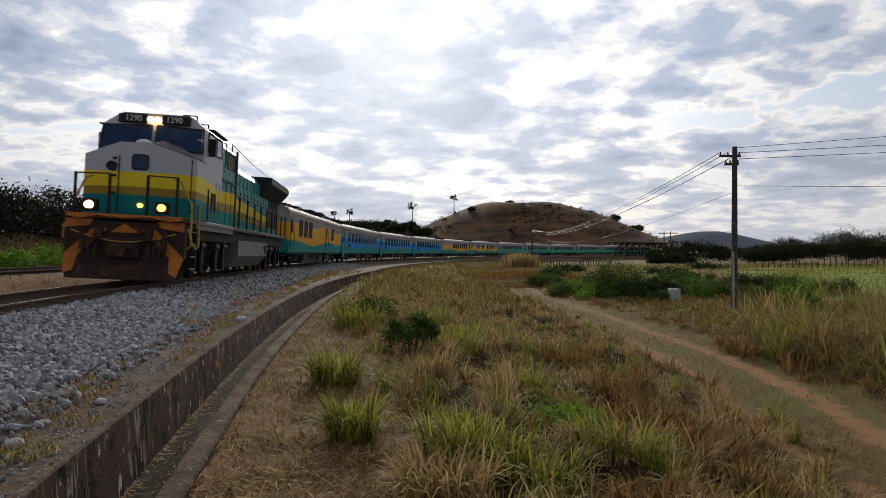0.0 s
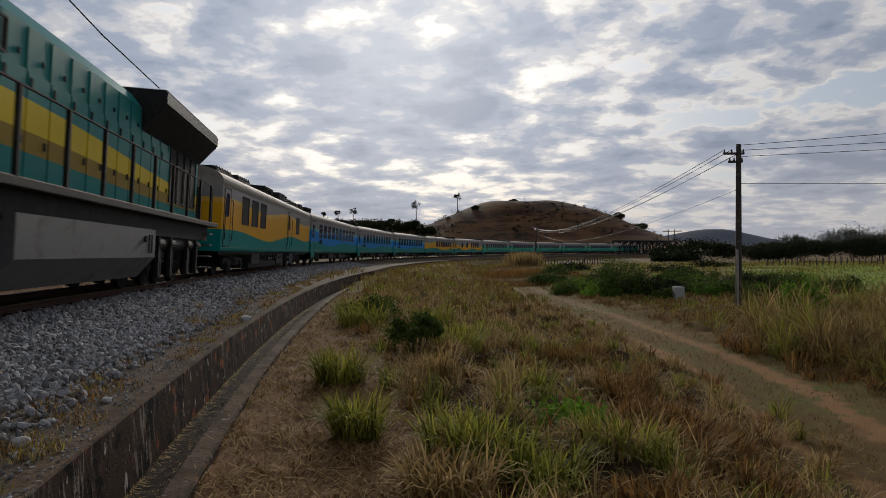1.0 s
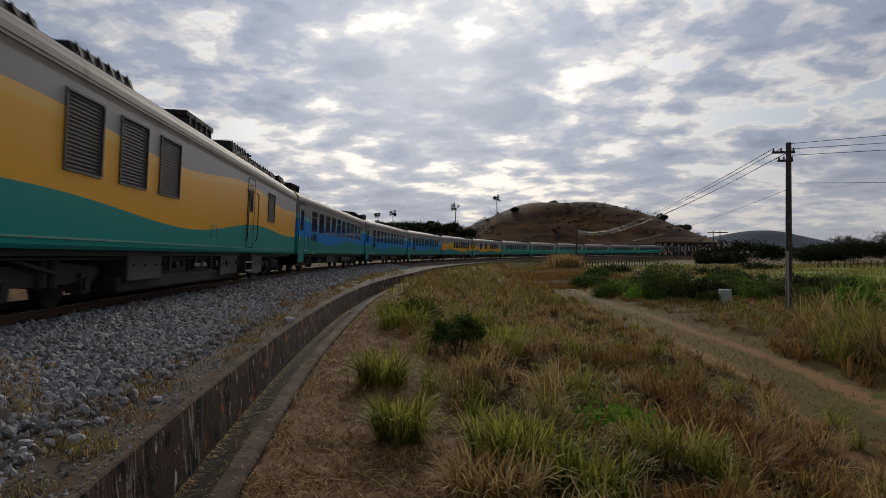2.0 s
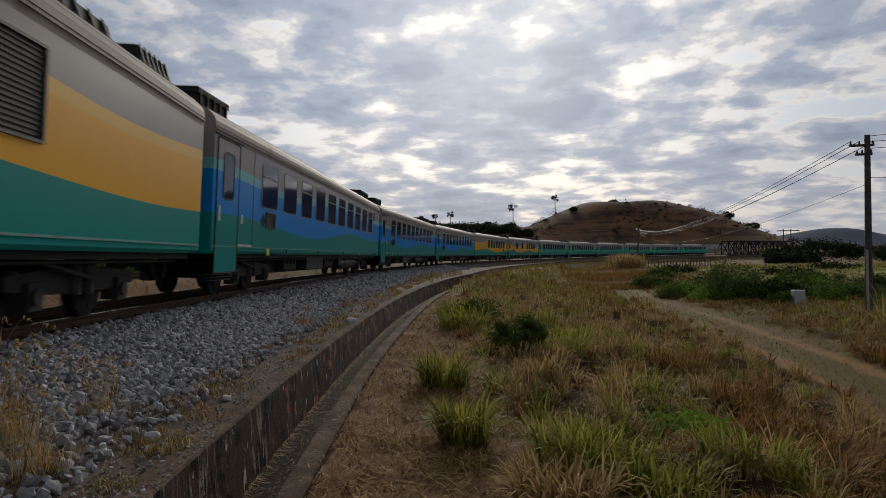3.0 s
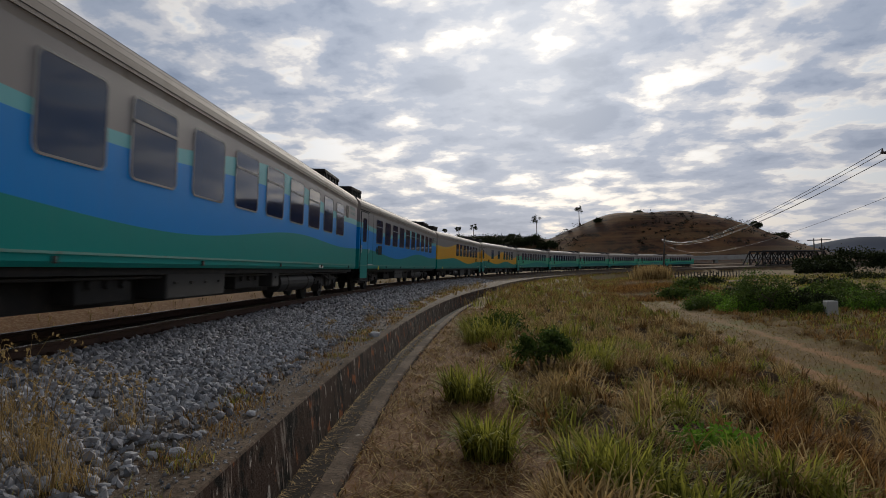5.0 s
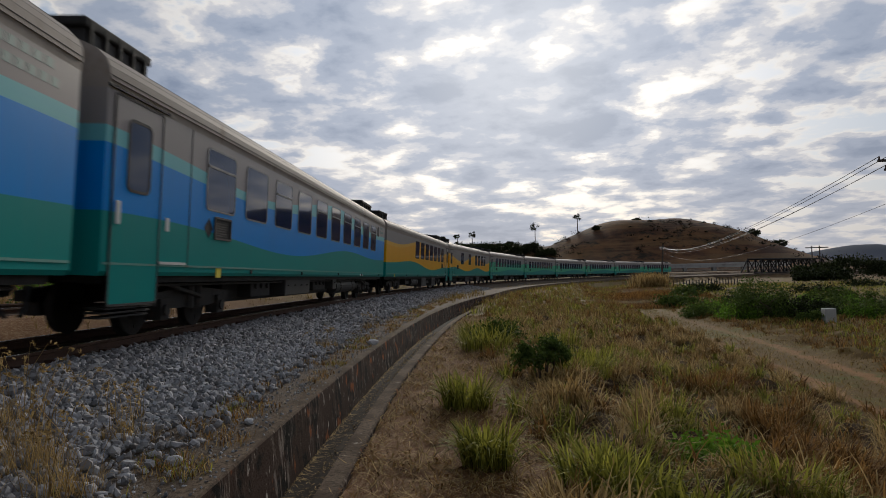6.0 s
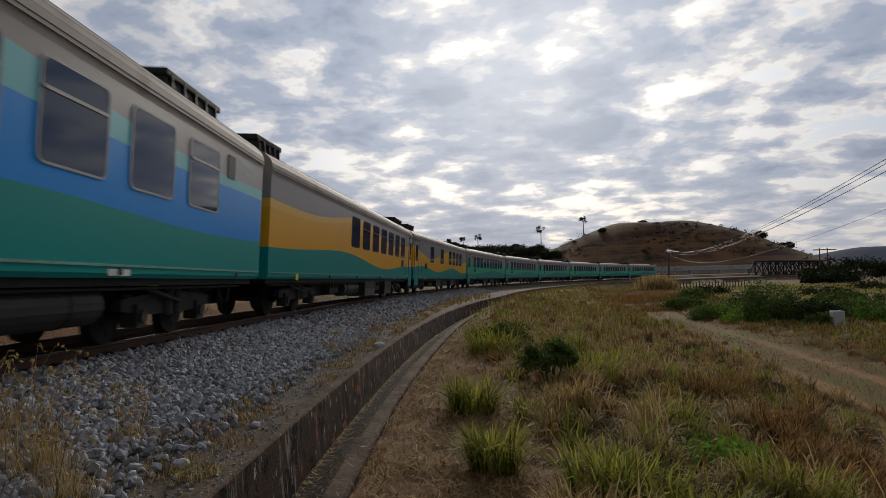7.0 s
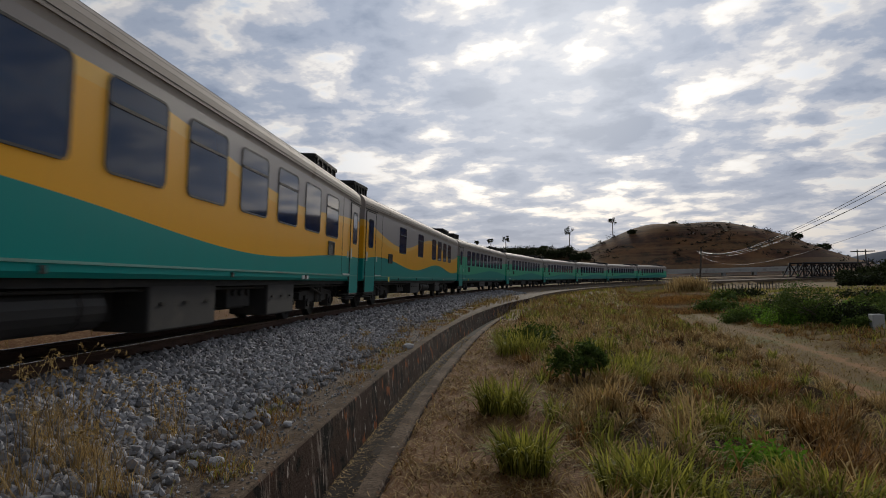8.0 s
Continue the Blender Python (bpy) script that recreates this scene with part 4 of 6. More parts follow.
        # side doors and grilles under the cab
        for y, w, h, z in ((-8.3, 0.46, 1.05, 2.42), (-7.45, 0.5, 0.62, 2.55)):
            louvre("cab_vent", cab, y, z, w, h, 10, x=1.45 if s > 0 else -1.475, material=BLACK)
        for y in (-6.9,):
            part("cab_hatch", ring(x, y, 2.75, 0.46, 1.0, 0.02, 0.025, 0.014, s), LOCO_CAB, cab)
    for y in (-8.0, -6.6):
        part("roof_grab", pipe(bmesh.new(), [(1.0, y, 5.1), (1.0, y, 5.25), (0.6, y, 5.25), (0.6, y, 5.1)], 0.02, 5), BLACK, cab)
    part("horn", tube(bmesh.new(), (0.4, -7.6, 5.22), (0.4, -7.1, 5.22), 0.1, 10, 0.04), BLACK, cab)
    # equipment cab and long hood
    eq = part("equipment_cab", prism(bmesh.new(), [(-1.42, 1.9), (1.42, 1.9), (1.42, 4.55), (1.2, 4.78), (-1.2, 4.78), (-1.42, 4.55)], -6.37, -4.1), LOCO_HOOD, loco)
    for s in (-1, 1):
        for y in (-4.95,):
            louvre("air_intake", eq, y, 4.22, 1.25, 0.6, 12, x=1.42 if s > 0 else -1.445, material=BLACK)
        for k in range(3):
            part("access_door", ring(s * 1.42, -5.95 + k * 0.76, 2.75, 0.7, 1.55, 0.02, 0.02, 0.016, s), LOCO_HOOD, eq)
    for k in range(3):
        for zz in (3.45, 3.75):
            part("hatch_bolt", boxed(1.42, 1.436, -5.95 + k * 0.76, -5.9 + k * 0.76, zz, zz + 0.07), BLACK, eq)
    part("ladder", pipe(bmesh.new(), [(1.43, -6.2, 3.9), (1.5, -6.2, 3.95), (1.5, -6.2, 4.7), (1.43, -6.2, 4.72)], 0.02, 6), BLACK, eq)
    part("eave_rail", boxed(1.4, 1.46, -6.3, -4.1, 3.42, 3.47), BLACK, eq)
    part("end_post", boxed(1.4, 1.46, -4.16, -4.06, 1.9, 4.75), BLACK, eq)
    hood = part("long_hood", prism(bmesh.new(), [(-1.02, 1.9), (1.02, 1.9), (1.02, 4.2), (0.8, 4.5), (-0.8, 4.5), (-1.02, 4.2)], -4.1, 9.2), LOCO_HOOD, loco)
    for s in (-1, 1):
        louvre("intake_grille", hood, -3.3, 3.85, 1.1, 0.5, 9, x=1.02 if s > 0 else -1.045, material=BLACK)
        for k in range(12):
            y = -3.31 + k * 0.78
            d = part("hood_door", panel(s * 1.02, y, 2.75, 0.72, 1.6, 0.03, 0.02, s), LOCO_HOOD, hood)
            part("door_latch", boxed(min(s * 1.04, s * 1.065), max(s * 1.04, s * 1.065), y + 0.22, y + 0.28, 2.45, 2.57), BLACK, d)
            part("door_hinge", boxed(min(s * 1.04, s * 1.06), max(s * 1.04, s * 1.06), y - 0.3, y - 0.24, 3.3, 3.46), BLACK, d)
            part("upper_bolt", boxed(min(s * 1.02, s * 1.045), max(s * 1.02, s * 1.045), y + 0.1, y + 0.15, 3.72, 3.8), BLACK, d)
            part("hood_rib", boxed(min(s * 1.02, s * 1.04), max(s * 1.02, s * 1.04), y + 0.375, y + 0.4, 3.56, 4.18), LOCO_HOOD, hood)
        for k in range(4):
            louvre("radiator_grille", hood, 6.2 + k * 0.78, 3.0, 0.68, 1.5, 8, x=1.02 if s > 0 else -1.045, material=BLACK)
    rad = part("radiator_cab", prism(bmesh.new(), [(-1.02, 3.7), (1.02, 3.7), (1.5, 4.3), (1.5, 4.66), (-1.5, 4.66), (-1.5, 4.3)], 3.3, 9.35), BLACK, loco, "sooty black overhanging radiator wings")
    part("radiator_edge", boxed(1.49, 1.53, 3.3, 9.35, 4.34, 4.6), GREY_TANK, rad)
    part("radiator_edge", boxed(-1.53, -1.49, 3.3, 9.35, 4.34, 4.6), GREY_TANK, rad)
    for k in range(7):
        yy = 3.7 + k * 0.86
        part("radiator_slat", prism(bmesh.new(), [(1.05, 3.76), (1.48, 4.3), (1.5, 4.3), (1.07, 3.75)], yy, yy + 0.06), GREY_TANK, rad)
    part("roof_hatch", boxed(-0.6, 0.6, -1.5, 2.8, 4.42, 4.56, bevel=0.03), BLACK, hood)
    part("exhaust_stack", boxed(-0.25, 0.25, 0.2, 1.2, 4.56, 4.78, bevel=0.03), BLACK, hood)
    cable = pipe(bmesh.new(), [(1.2, -3.9, 5.05), (1.25, 0.0, 4.8), (1.35, 3.3, 4.68)], 0.012, 5)
    part("roof_cable", cable, BLACK, loco)
    part("cable_post", tube(bmesh.new(), (1.2, -3.9, 4.2), (1.2, -3.9, 5.08), 0.02, 6), BLACK, loco)
    # handrails along the walkway
    for s in (-1, 1):
        hr = part("handrail", pipe(bmesh.new(), [(s * 1.43, -4.0, 3.1), (s * 1.43, -3.2, 3.1), (s * 1.43, 9.3, 3.06), (s * 1.43, 9.45, 2.9), (s * 1.43, 9.45, 1.9)], 0.022, 6), BLACK, loco)
        for k in range(9):
            y = -3.25 + k * 1.56
            part("post", boxed(s * 1.43 - 0.03, s * 1.43 + 0.03, y - 0.035, y + 0.035, 1.88, 3.09), BLACK, hr)
        for y in (-9.7, -8.9):
            rail = pipe(bmesh.new(), [(s * 1.05, y - 0.35, 3.0), (s * 1.22, y - 0.36, 2.92), (s * 1.5, y - 0.3, 2.3), (s * 1.52, y - 0.3, 1.1), (s * 1.4, y - 0.3, 1.0)], 0.034, 6)
            part("corner_handrail", rail, RAIL_YEL, loco, "worn yellow corner handrail")
        # corner steps
        for k in range(4):
            part("step", boxed(min(s * 1.0, s * 1.5), max(s * 1.0, s * 1.5), -9.85, -9.35, 0.42 + 0.36 * k, 0.46 + 0.36 * k), SILL, loco)
        part("step_plate", boxed(min(s * 1.0, s * 1.04), max(s * 1.0, s * 1.04), -9.85, -9.3, 0.4, 1.62), BLACK, loco)
        for e in (-9.3, -9.87):
            part("step_side", boxed(min(s * 1.05, s * 1.49), max(s * 1.05, s * 1.49), e - 0.015, e + 0.015, 0.4, 1.62), BLACK, loco)
        lamp = part("ditch_light_box", boxed(s * 0.9 - 0.17, s * 0.9 + 0.17, -10.6, -10.35, 1.96, 2.3, bevel=0.03), BLACK, loco)
        part("ditch_light", tube(bmesh.new(), (s * 0.9, -10.615, 2.13), (s * 0.9, -10.58, 2.13), 0.11, 16), HEADLIGHT if s < 0 else MARKER, lamp, "lit headlight at deck height" if s < 0 else "dim amber headlight at deck height")
    part("marker_light", tube(bmesh.new(), (0.18, -10.08, 2.2), (0.18, -10.0, 2.2), 0.07, 12), MARKER, loco)
    # front rail, platform and pilot
    for x in (-1.3, -0.45, 0.5, 1.25):
        part("front_post", boxed(x - 0.03, x + 0.03, -10.53, -10.47, 1.9, 3.02), BLACK, loco)
    part("front_rail", pipe(bmesh.new(), [(-1.3, -10.5, 3.0), (-0.45, -10.5, 3.02)], 0.02, 6), BLACK, loco)
    part("front_rail", pipe(bmesh.new(), [(0.5, -10.5, 3.02), (1.25, -10.5, 3.0)], 0.02, 6), BLACK, loco)
    part("front_platform", boxed(-1.44, 1.44, -10.6, -9.9, 1.76, 1.9, bevel=0.02), RUST_DARK, loco, "sooty rusted front platform")
    part("platform_lip", prism(bmesh.new(), [(-1.44, 1.9), (-1.44, 1.8), (-1.1, 1.74), (-0.7, 1.84), (0.0, 1.8), (0.7, 1.84), (1.1, 1.74), (1.44, 1.8), (1.44, 1.9)], -10.63, -10.603), ORANGE, loco, "ragged rusty orange edge of the platform")
    pilot = part("pilot", plan_prism(bmesh.new(), [(-1.5, -10.50), (1.5, -10.50), (1.5, -10.25), (-1.5, -10.25)], 0.75, 1.7), RUST_DARK, loco, "soot-black pilot with rusty orange chevrons")
    quad_plate([(-1.5, -10.50, 0.75), (1.5, -10.50, 0.75), (1.35, -10.75, 0.12), (-1.35, -10.75, 0.12)], 0.06, "plough", RUST_DARK, pilot)
    for s in (-1, 1):
        quad_plate([(s * 1.49, -10.53, 0.76), (s * 1.12, -10.53, 0.76), (s * 0.42, -10.53, 1.5), (s * 0.78, -10.53, 1.5)][::s], 0.02, "chevron", ORANGE, pilot)
        quad_plate([(s * 1.48, -10.53, 1.48), (s * 0.9, -10.53, 1.56), (s * 0.8, -10.53, 1.74), (s * 1.48, -10.53, 1.74)][::s], 0.02, "chevron", ORANGE, pilot)
        quad_plate([(s * 1.4, -10.75, 0.22), (s * 1.18, -10.72, 0.32), (s * 1.14, -10.53, 0.76), (s * 1.49, -10.53, 0.76)][::s], 0.02, "chevron", ORANGE, pilot)
        part("uncoupling_lever", pipe(bmesh.new(), [(s * 1.42, -10.66, 1.0), (s * 1.3, -10.7, 1.25), (s * 0.6, -10.7, 1.2), (s * 0.3, -10.72, 1.12)], 0.02, 6), RUST_DARK, pilot)
        part("buffer_post", boxed(s * 0.62 - 0.09, s * 0.62 + 0.09, -10.72, -10.5, 1.2, 1.52, bevel=0.03), RUST_DARK, pilot)
        part("hose_bracket", boxed(s * 1.02 - 0.05, s * 1.02 + 0.05, -10.68, -10.5, 0.9, 1.5, bevel=0.015), RUST_DARK, pilot)
        for k in range(2):
            part("air_hose", pipe(bmesh.new(), [(s * (0.8 + 0.14 * k), -10.56, 1.3), (s * (0.82 + 0.14 * k), -10.72, 1.0), (s * (0.78 + 0.14 * k), -10.76, 0.7), (s * (0.7 + 0.14 * k), -10.7, 0.6)], 0.026, 6), RUBBER, pilot)
        part("truck_guard", pipe(bmesh.new(), [(s * 1.5, -9.7, 1.0), (s * 1.62, -9.9, 1.05), (s * 1.62, -10.3, 1.2), (s * 1.55, -10.4, 1.6)], 0.03, 6), RAIL_YEL, loco)
        pipe_b = pipe(bmesh.new(), [(s * 0.62, -10.55, 1.2), (s * 0.66, -10.75, 0.9), (s * 0.6, -10.80, 0.7), (s * 0.5, -10.70, 0.66)], 0.03, 6)
        part("air_hose", pipe_b, RUBBER, pilot)
    quad_plate([(-0.35, -10.53, 1.4), (0.35, -10.53, 1.4), (0.0, -10.53, 1.66)], 0.02, "chevron", ORANGE, pilot)
    part("coupler_pocket", boxed(-0.42, 0.42, -10.62, -10.50, 0.7, 1.25, bevel=0.02), RUST_DARK, pilot)
    cp = bmesh.new()
    box(cp, -0.13, 0.13, -10.95, -10.60, 0.78, 1.02, bevel=0.03)
    box(cp, -0.22, 0.2, -11.15, -10.92, 0.72, 1.08, bevel=0.05)
    part("coupler", cp, RUST_DARK, pilot)
    chain = [(-1.3 + 0.2 * k, -10.62, 1.42 - 0.28 * math.sin(math.pi * k / 13)) for k in range(14)]
    part("safety_chain", pipe(bmesh.new(), chain, 0.016, 5), RAIL_YEL, pilot)
    # fuel tank and trucks
    tank = part("fuel_tank", prism(bmesh.new(), [(-1.1, 0.34), (1.1, 0.34), (1.45, 0.8), (1.45, 1.42), (-1.45, 1.42), (-1.45, 0.8)], -3.2, 3.2), SILL, loco, "grey fuel tank with a chamfered underside")
    part("tank_cap", tube(bmesh.new(), (1.44, 2.4, 1.2), (1.5, 2.4, 1.2), 0.07, 10), BLACK, tank)
    for k in range(2):
        part("sight_glass", boxed(1.45, 1.47, 2.7 + 0.2 * k, 2.74 + 0.2 * k, 0.9, 1.3), BLACK, tank)
    part("air_reservoir", tube(bmesh.new(), (1.05, 4.3, 1.15), (1.05, 8.4, 1.15), 0.22, 14), STEEL_DARK, loco)
    for y in (-8.1, -5.2, 5.0, 7.9):
        bogie(loco, y, 1.7, 0.46)
        for s in (-1, 1):
            for e in (-0.95, 0.15):
                part("brake_cylinder", tube(bmesh.new(), (s * 1.22, y + e, 1.12), (s * 1.22, y + e + 0.5, 1.12), 0.13, 12), STEEL_DARK, loco)
                part("spring_pot", tube(bmesh.new(), (s * 1.2, y + e + 0.3, 0.28), (s * 1.2, y + e + 0.3, 0.98), 0.1, 10), STEEL_DARK, loco)
                part("hanger", boxed(s * 1.3 - 0.03, s * 1.3 + 0.03, y + e - 0.05, y + e + 0.05, 0.3, 1.3), BLACK, loco)
        part("truck_pan", boxed(-1.0, 1.0, y - 1.3, y + 1.3, 0.75, 1.35), BLACK, loco)
    for s in (-1, 1):
        for k in range(4):
            part("rear_step", boxed(min(s * 1.0, s * 1.48), max(s * 1.0, s * 1.48), 9.1, 9.5, 0.42 + 0.36 * k, 0.46 + 0.36 * k), SILL, loco)
    for ob in loco.children_recursive:
        if not ob.name.startswith(("bogie", "wheelset", "number.", "number")) or ob.name.startswith("number_board"):
            for v in ob.data.vertices:
                v.co.x *= 1.07
    part("rear_coupler", boxed(-0.15, 0.15, 9.4, 10.95, 0.72, 1.0, bevel=0.04), STEEL_DARK, loco)
    return loco


def consist():
    """The train in order from its front: (thing, distance of its middle behind the locomotive's front face at the start)."""
    cars = [generator_car()]
    blue = coach("blue", "blue and teal passenger car with grey window band", PAINT_BLUE)
    cars += [blue, copy_thing(blue, Matrix()), copy_thing(blue, Matrix())]
    cars.append(coach("crest", "yellow and teal passenger car with blank front half", PAINT_Y1))
    cars.append(coach("swell", "yellow and teal passenger car with spaced windows", PAINT_Y2))
    green = coach("green", "green passenger car with grey roof", PAINT_GREEN)
    cars += [green] + [copy_thing(green, Matrix()) for _ in range(5)]
    return cars


LOCO, LOCO_S = locomotive(), 28.8
CARS = consist()


def on_track(s, base):
    """Pose of a car whose middle is s metres along, on bogies base metres apart."""
    x0, y0, _ = track(s - base / 2)
    x1, y1, _ = track(s + base / 2)
    return pose((x0 + x1) / 2, (y0 + y1) / 2, CANT / 2, 0, TILT, -math.degrees(math.atan2(x1 - x0, y1 - y0)))


def travelled(t):
    return SPEED * t - 0.5 * min(t / 0.5, 1.0)


# ---- plants, poles and distance ----
def leafy(name, dark, light, rough=0.6, thin=0.35):
    """Foliage: each leaf or blade its own shade, a little light let through."""
    m = Nodes(name)
    rnd = m.node("ShaderNodeNewGeometry").outputs["Random Per Island"]
    col = m.mix(rnd, dark, light)
    col = m.mix(m.math("MULTIPLY", m.noise(0.9, 3), 0.35), col, tuple(c * 0.5 for c in dark))
    m.done(col, max(rough, 0.7), 0.0, 0.12)
    tr = m.node("ShaderNodeBsdfTranslucent")
    m.put(tr.inputs["Color"], col)
    mix = m.node("ShaderNodeMixShader")
    mix.inputs[0].default_value = thin
    m.link(m.bsdf.outputs[0], mix.inputs[1])
    m.link(tr.outputs[0], mix.inputs[2])
    m.link(mix.outputs[0], m.nt.nodes["Material Output"].inputs["Surface"])
    return m.mat


GRASS_GREEN = leafy("green_grass_blades", (0.05, 0.060, 0.009), (0.47, 0.45, 0.08), thin=0.4)
GRASS_FRESH = leafy("fresh_green_leaves", (0.07, 0.16, 0.012), (0.20, 0.36, 0.04))
GRASS_DRY = leafy("dry_straw_blades", (0.16, 0.098, 0.036), (0.72, 0.52, 0.23), 0.9, 0.25)
GRASS_BROWN = leafy("red_brown_dead_grass", (0.06, 0.030, 0.010), (0.43, 0.235, 0.075), 0.8, 0.3)
GRASS_GOLD = leafy("tall_golden_cane_grass", (0.10, 0.064, 0.018), (0.46, 0.32, 0.11), 0.8, 0.3)
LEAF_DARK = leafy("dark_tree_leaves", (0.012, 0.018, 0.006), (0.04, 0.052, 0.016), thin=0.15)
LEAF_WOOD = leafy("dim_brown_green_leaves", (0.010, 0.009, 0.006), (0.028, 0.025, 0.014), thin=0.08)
LEAF_MID = leafy("shrub_leaves", (0.03, 0.055, 0.010), (0.12, 0.17, 0.035), thin=0.25)
BARK = mat("grey_brown_bark", (0.10, 0.075, 0.055), 0.9, 0.0, 9, 0.4, 0.6)
POLE_WOOD = mat("weathered_dark_pole", (0.055, 0.045, 0.04), 0.9, 0.0, 6, 0.35, 0.5, (0.13, 0.11, 0.095))
POLE_PALE = mat("pale_pole_foot", (0.34, 0.32, 0.29), 0.85, 0.0, 6, 0.3, 0.3)
WIRE = mat("black_cable", (0.02, 0.02, 0.02), 0.6, 0.0, 8, 0.2, 0.0)
TRUSS = mat("sooty_bridge_steel", (0.014, 0.012, 0.011), 0.85, 0.0, 2, 0.3, 0.2, (0.03, 0.018, 0.012))
PALE_CONCRETE = mat("pale_bridge_concrete", (0.42, 0.42, 0.4), 0.85, 0.0, 0.4, 0.2, 0.1, (0.25, 0.24, 0.22))
CERAMIC = mat("brown_insulator", (0.07, 0.04, 0.03), 0.3, 0.0, 10, 0.2, 0.0)


def blades(name, base, length, width, lean, material, seed, flat=0.0, out=None, arch=False):
    """Grass blades as bent ribbons: base points, length, width; lean is how far the tip goes sideways."""
    r = np.random.RandomState(seed)
    n = len(base)
    L = length * r.uniform(0.55, 1.25, n)
    a = r.uniform(0, 6.283, n)
    side = np.stack([np.cos(a), np.sin(a), 0 * a], 1)
    b = a + r.uniform(0.9, 2.2, n) if out is None else out + r.normal(size=n) * 0.9
    if out is not None:
        a = b + 1.57 + r.normal(size=n) * 0.4
        side = np.stack([np.cos(a), np.sin(a), 0 * a], 1)
    go = np.stack([np.cos(b), np.sin(b), 0 * b], 1)
    ln = np.clip(lean * r.uniform(0.35, 1.3, n), 0, 0.97)
    up = np.array([[0, 0, 1.0]])
    kink = np.stack([np.cos(a), np.sin(a), 0 * a], 1) * (r.normal(size=n) * 0.1 * L)[:, None]
    mid = base + kink + (go * (ln * 0.36 * L)[:, None]) + up * (L * (0.6 - 0.16 * ln) * (1 - flat))[:, None]
    tip = base + (go * (ln * L)[:, None]) + up * (L * np.sqrt(np.maximum(1 - ln ** 1.4, 0.02)) * (1 - flat) + 0.012 * flat)[:, None]
    w = (width * r.uniform(0.6, 1.4, n))[:, None]
    if arch:
        ln = np.clip(lean * r.uniform(0.25, 1.35, n), 0, 1.15)
        p = [base]
        for part_len, turn in ((0.4, 0.5), (0.34, 1.3), (0.26, 2.1)):
            th = ln * turn + r.normal(size=n) * 0.12
            p.append(p[-1] + (go * np.sin(th)[:, None] + up * np.cos(th)[:, None]) * (L * part_len)[:, None])
        floor = base[:, 2:3] + 0.015
        p[3] = np.concatenate([p[3][:, :2], np.maximum(p[3][:, 2:3], floor)], 1)
        v = np.stack([q + sg * side * w * f for q, f in zip(p, (0.4, 0.5, 0.38, 0.05)) for sg in (-1, 1)], 1).reshape(-1, 3)
        k = np.arange(n)[:, None] * 8
        f = np.stack([k + np.array([[a, a + 1, a + 3, a + 2]]) for a in (0, 2, 4)], 1).reshape(-1, 4)
        return arrays(name, v, f, material)
    v = np.stack([base - side * w / 2, base + side * w / 2, mid + side * w * 0.42, mid - side * w * 0.42, tip + side * w * 0.08, tip - side * w * 0.08], 1).reshape(-1, 3)
    k = np.arange(n)[:, None] * 6
    f = np.stack([k + np.array([[0, 1, 2, 3]]), k + np.array([[3, 2, 4, 5]])], 1).reshape(-1, 4)
    return arrays(name, v, f, material)


def scatter(n, x0, x1, y0, y1, seed, keep, near=None):
    """Random points on the ground; keep(x, y, s, u) thins them; near: denser towards the eye."""
    r = np.random.RandomState(seed)
    x = r.uniform(x0, x1, n)
    y = y0 + (y1 - y0) * (r.uniform(0, 1, n) ** (near or 1.0))
    s, u = along(x, y)
    k = r.uniform(0, 1, n) < keep(x, y, s, u)
    x, y = x[k], y[k]
    return np.stack([x, y, ground_z(x, y) - 0.01], 1)


def leaves(bm_pts, size, seed):
    """Leaf quads at points: arrays of verts and faces."""
    r = np.random.RandomState(seed)
    n = len(bm_pts)
    d1 = r.normal(size=(n, 3))
    d1 /= np.linalg.norm(d1, axis=1)[:, None]
    d2 = np.cross(d1, r.normal(size=(n, 3)))
    d2 /= np.linalg.norm(d2, axis=1)[:, None]
    sz = (size * r.uniform(0.5, 1.4, n))[:, None]
    v = np.stack([bm_pts - d1 * sz, bm_pts + d2 * sz * 0.5, bm_pts + d1 * sz, bm_pts - d2 * sz * 0.5], 1).reshape(-1, 3)
    k = np.arange(n)[:, None] * 4
    return v, (k + np.arange(4)[None]).astype(int)


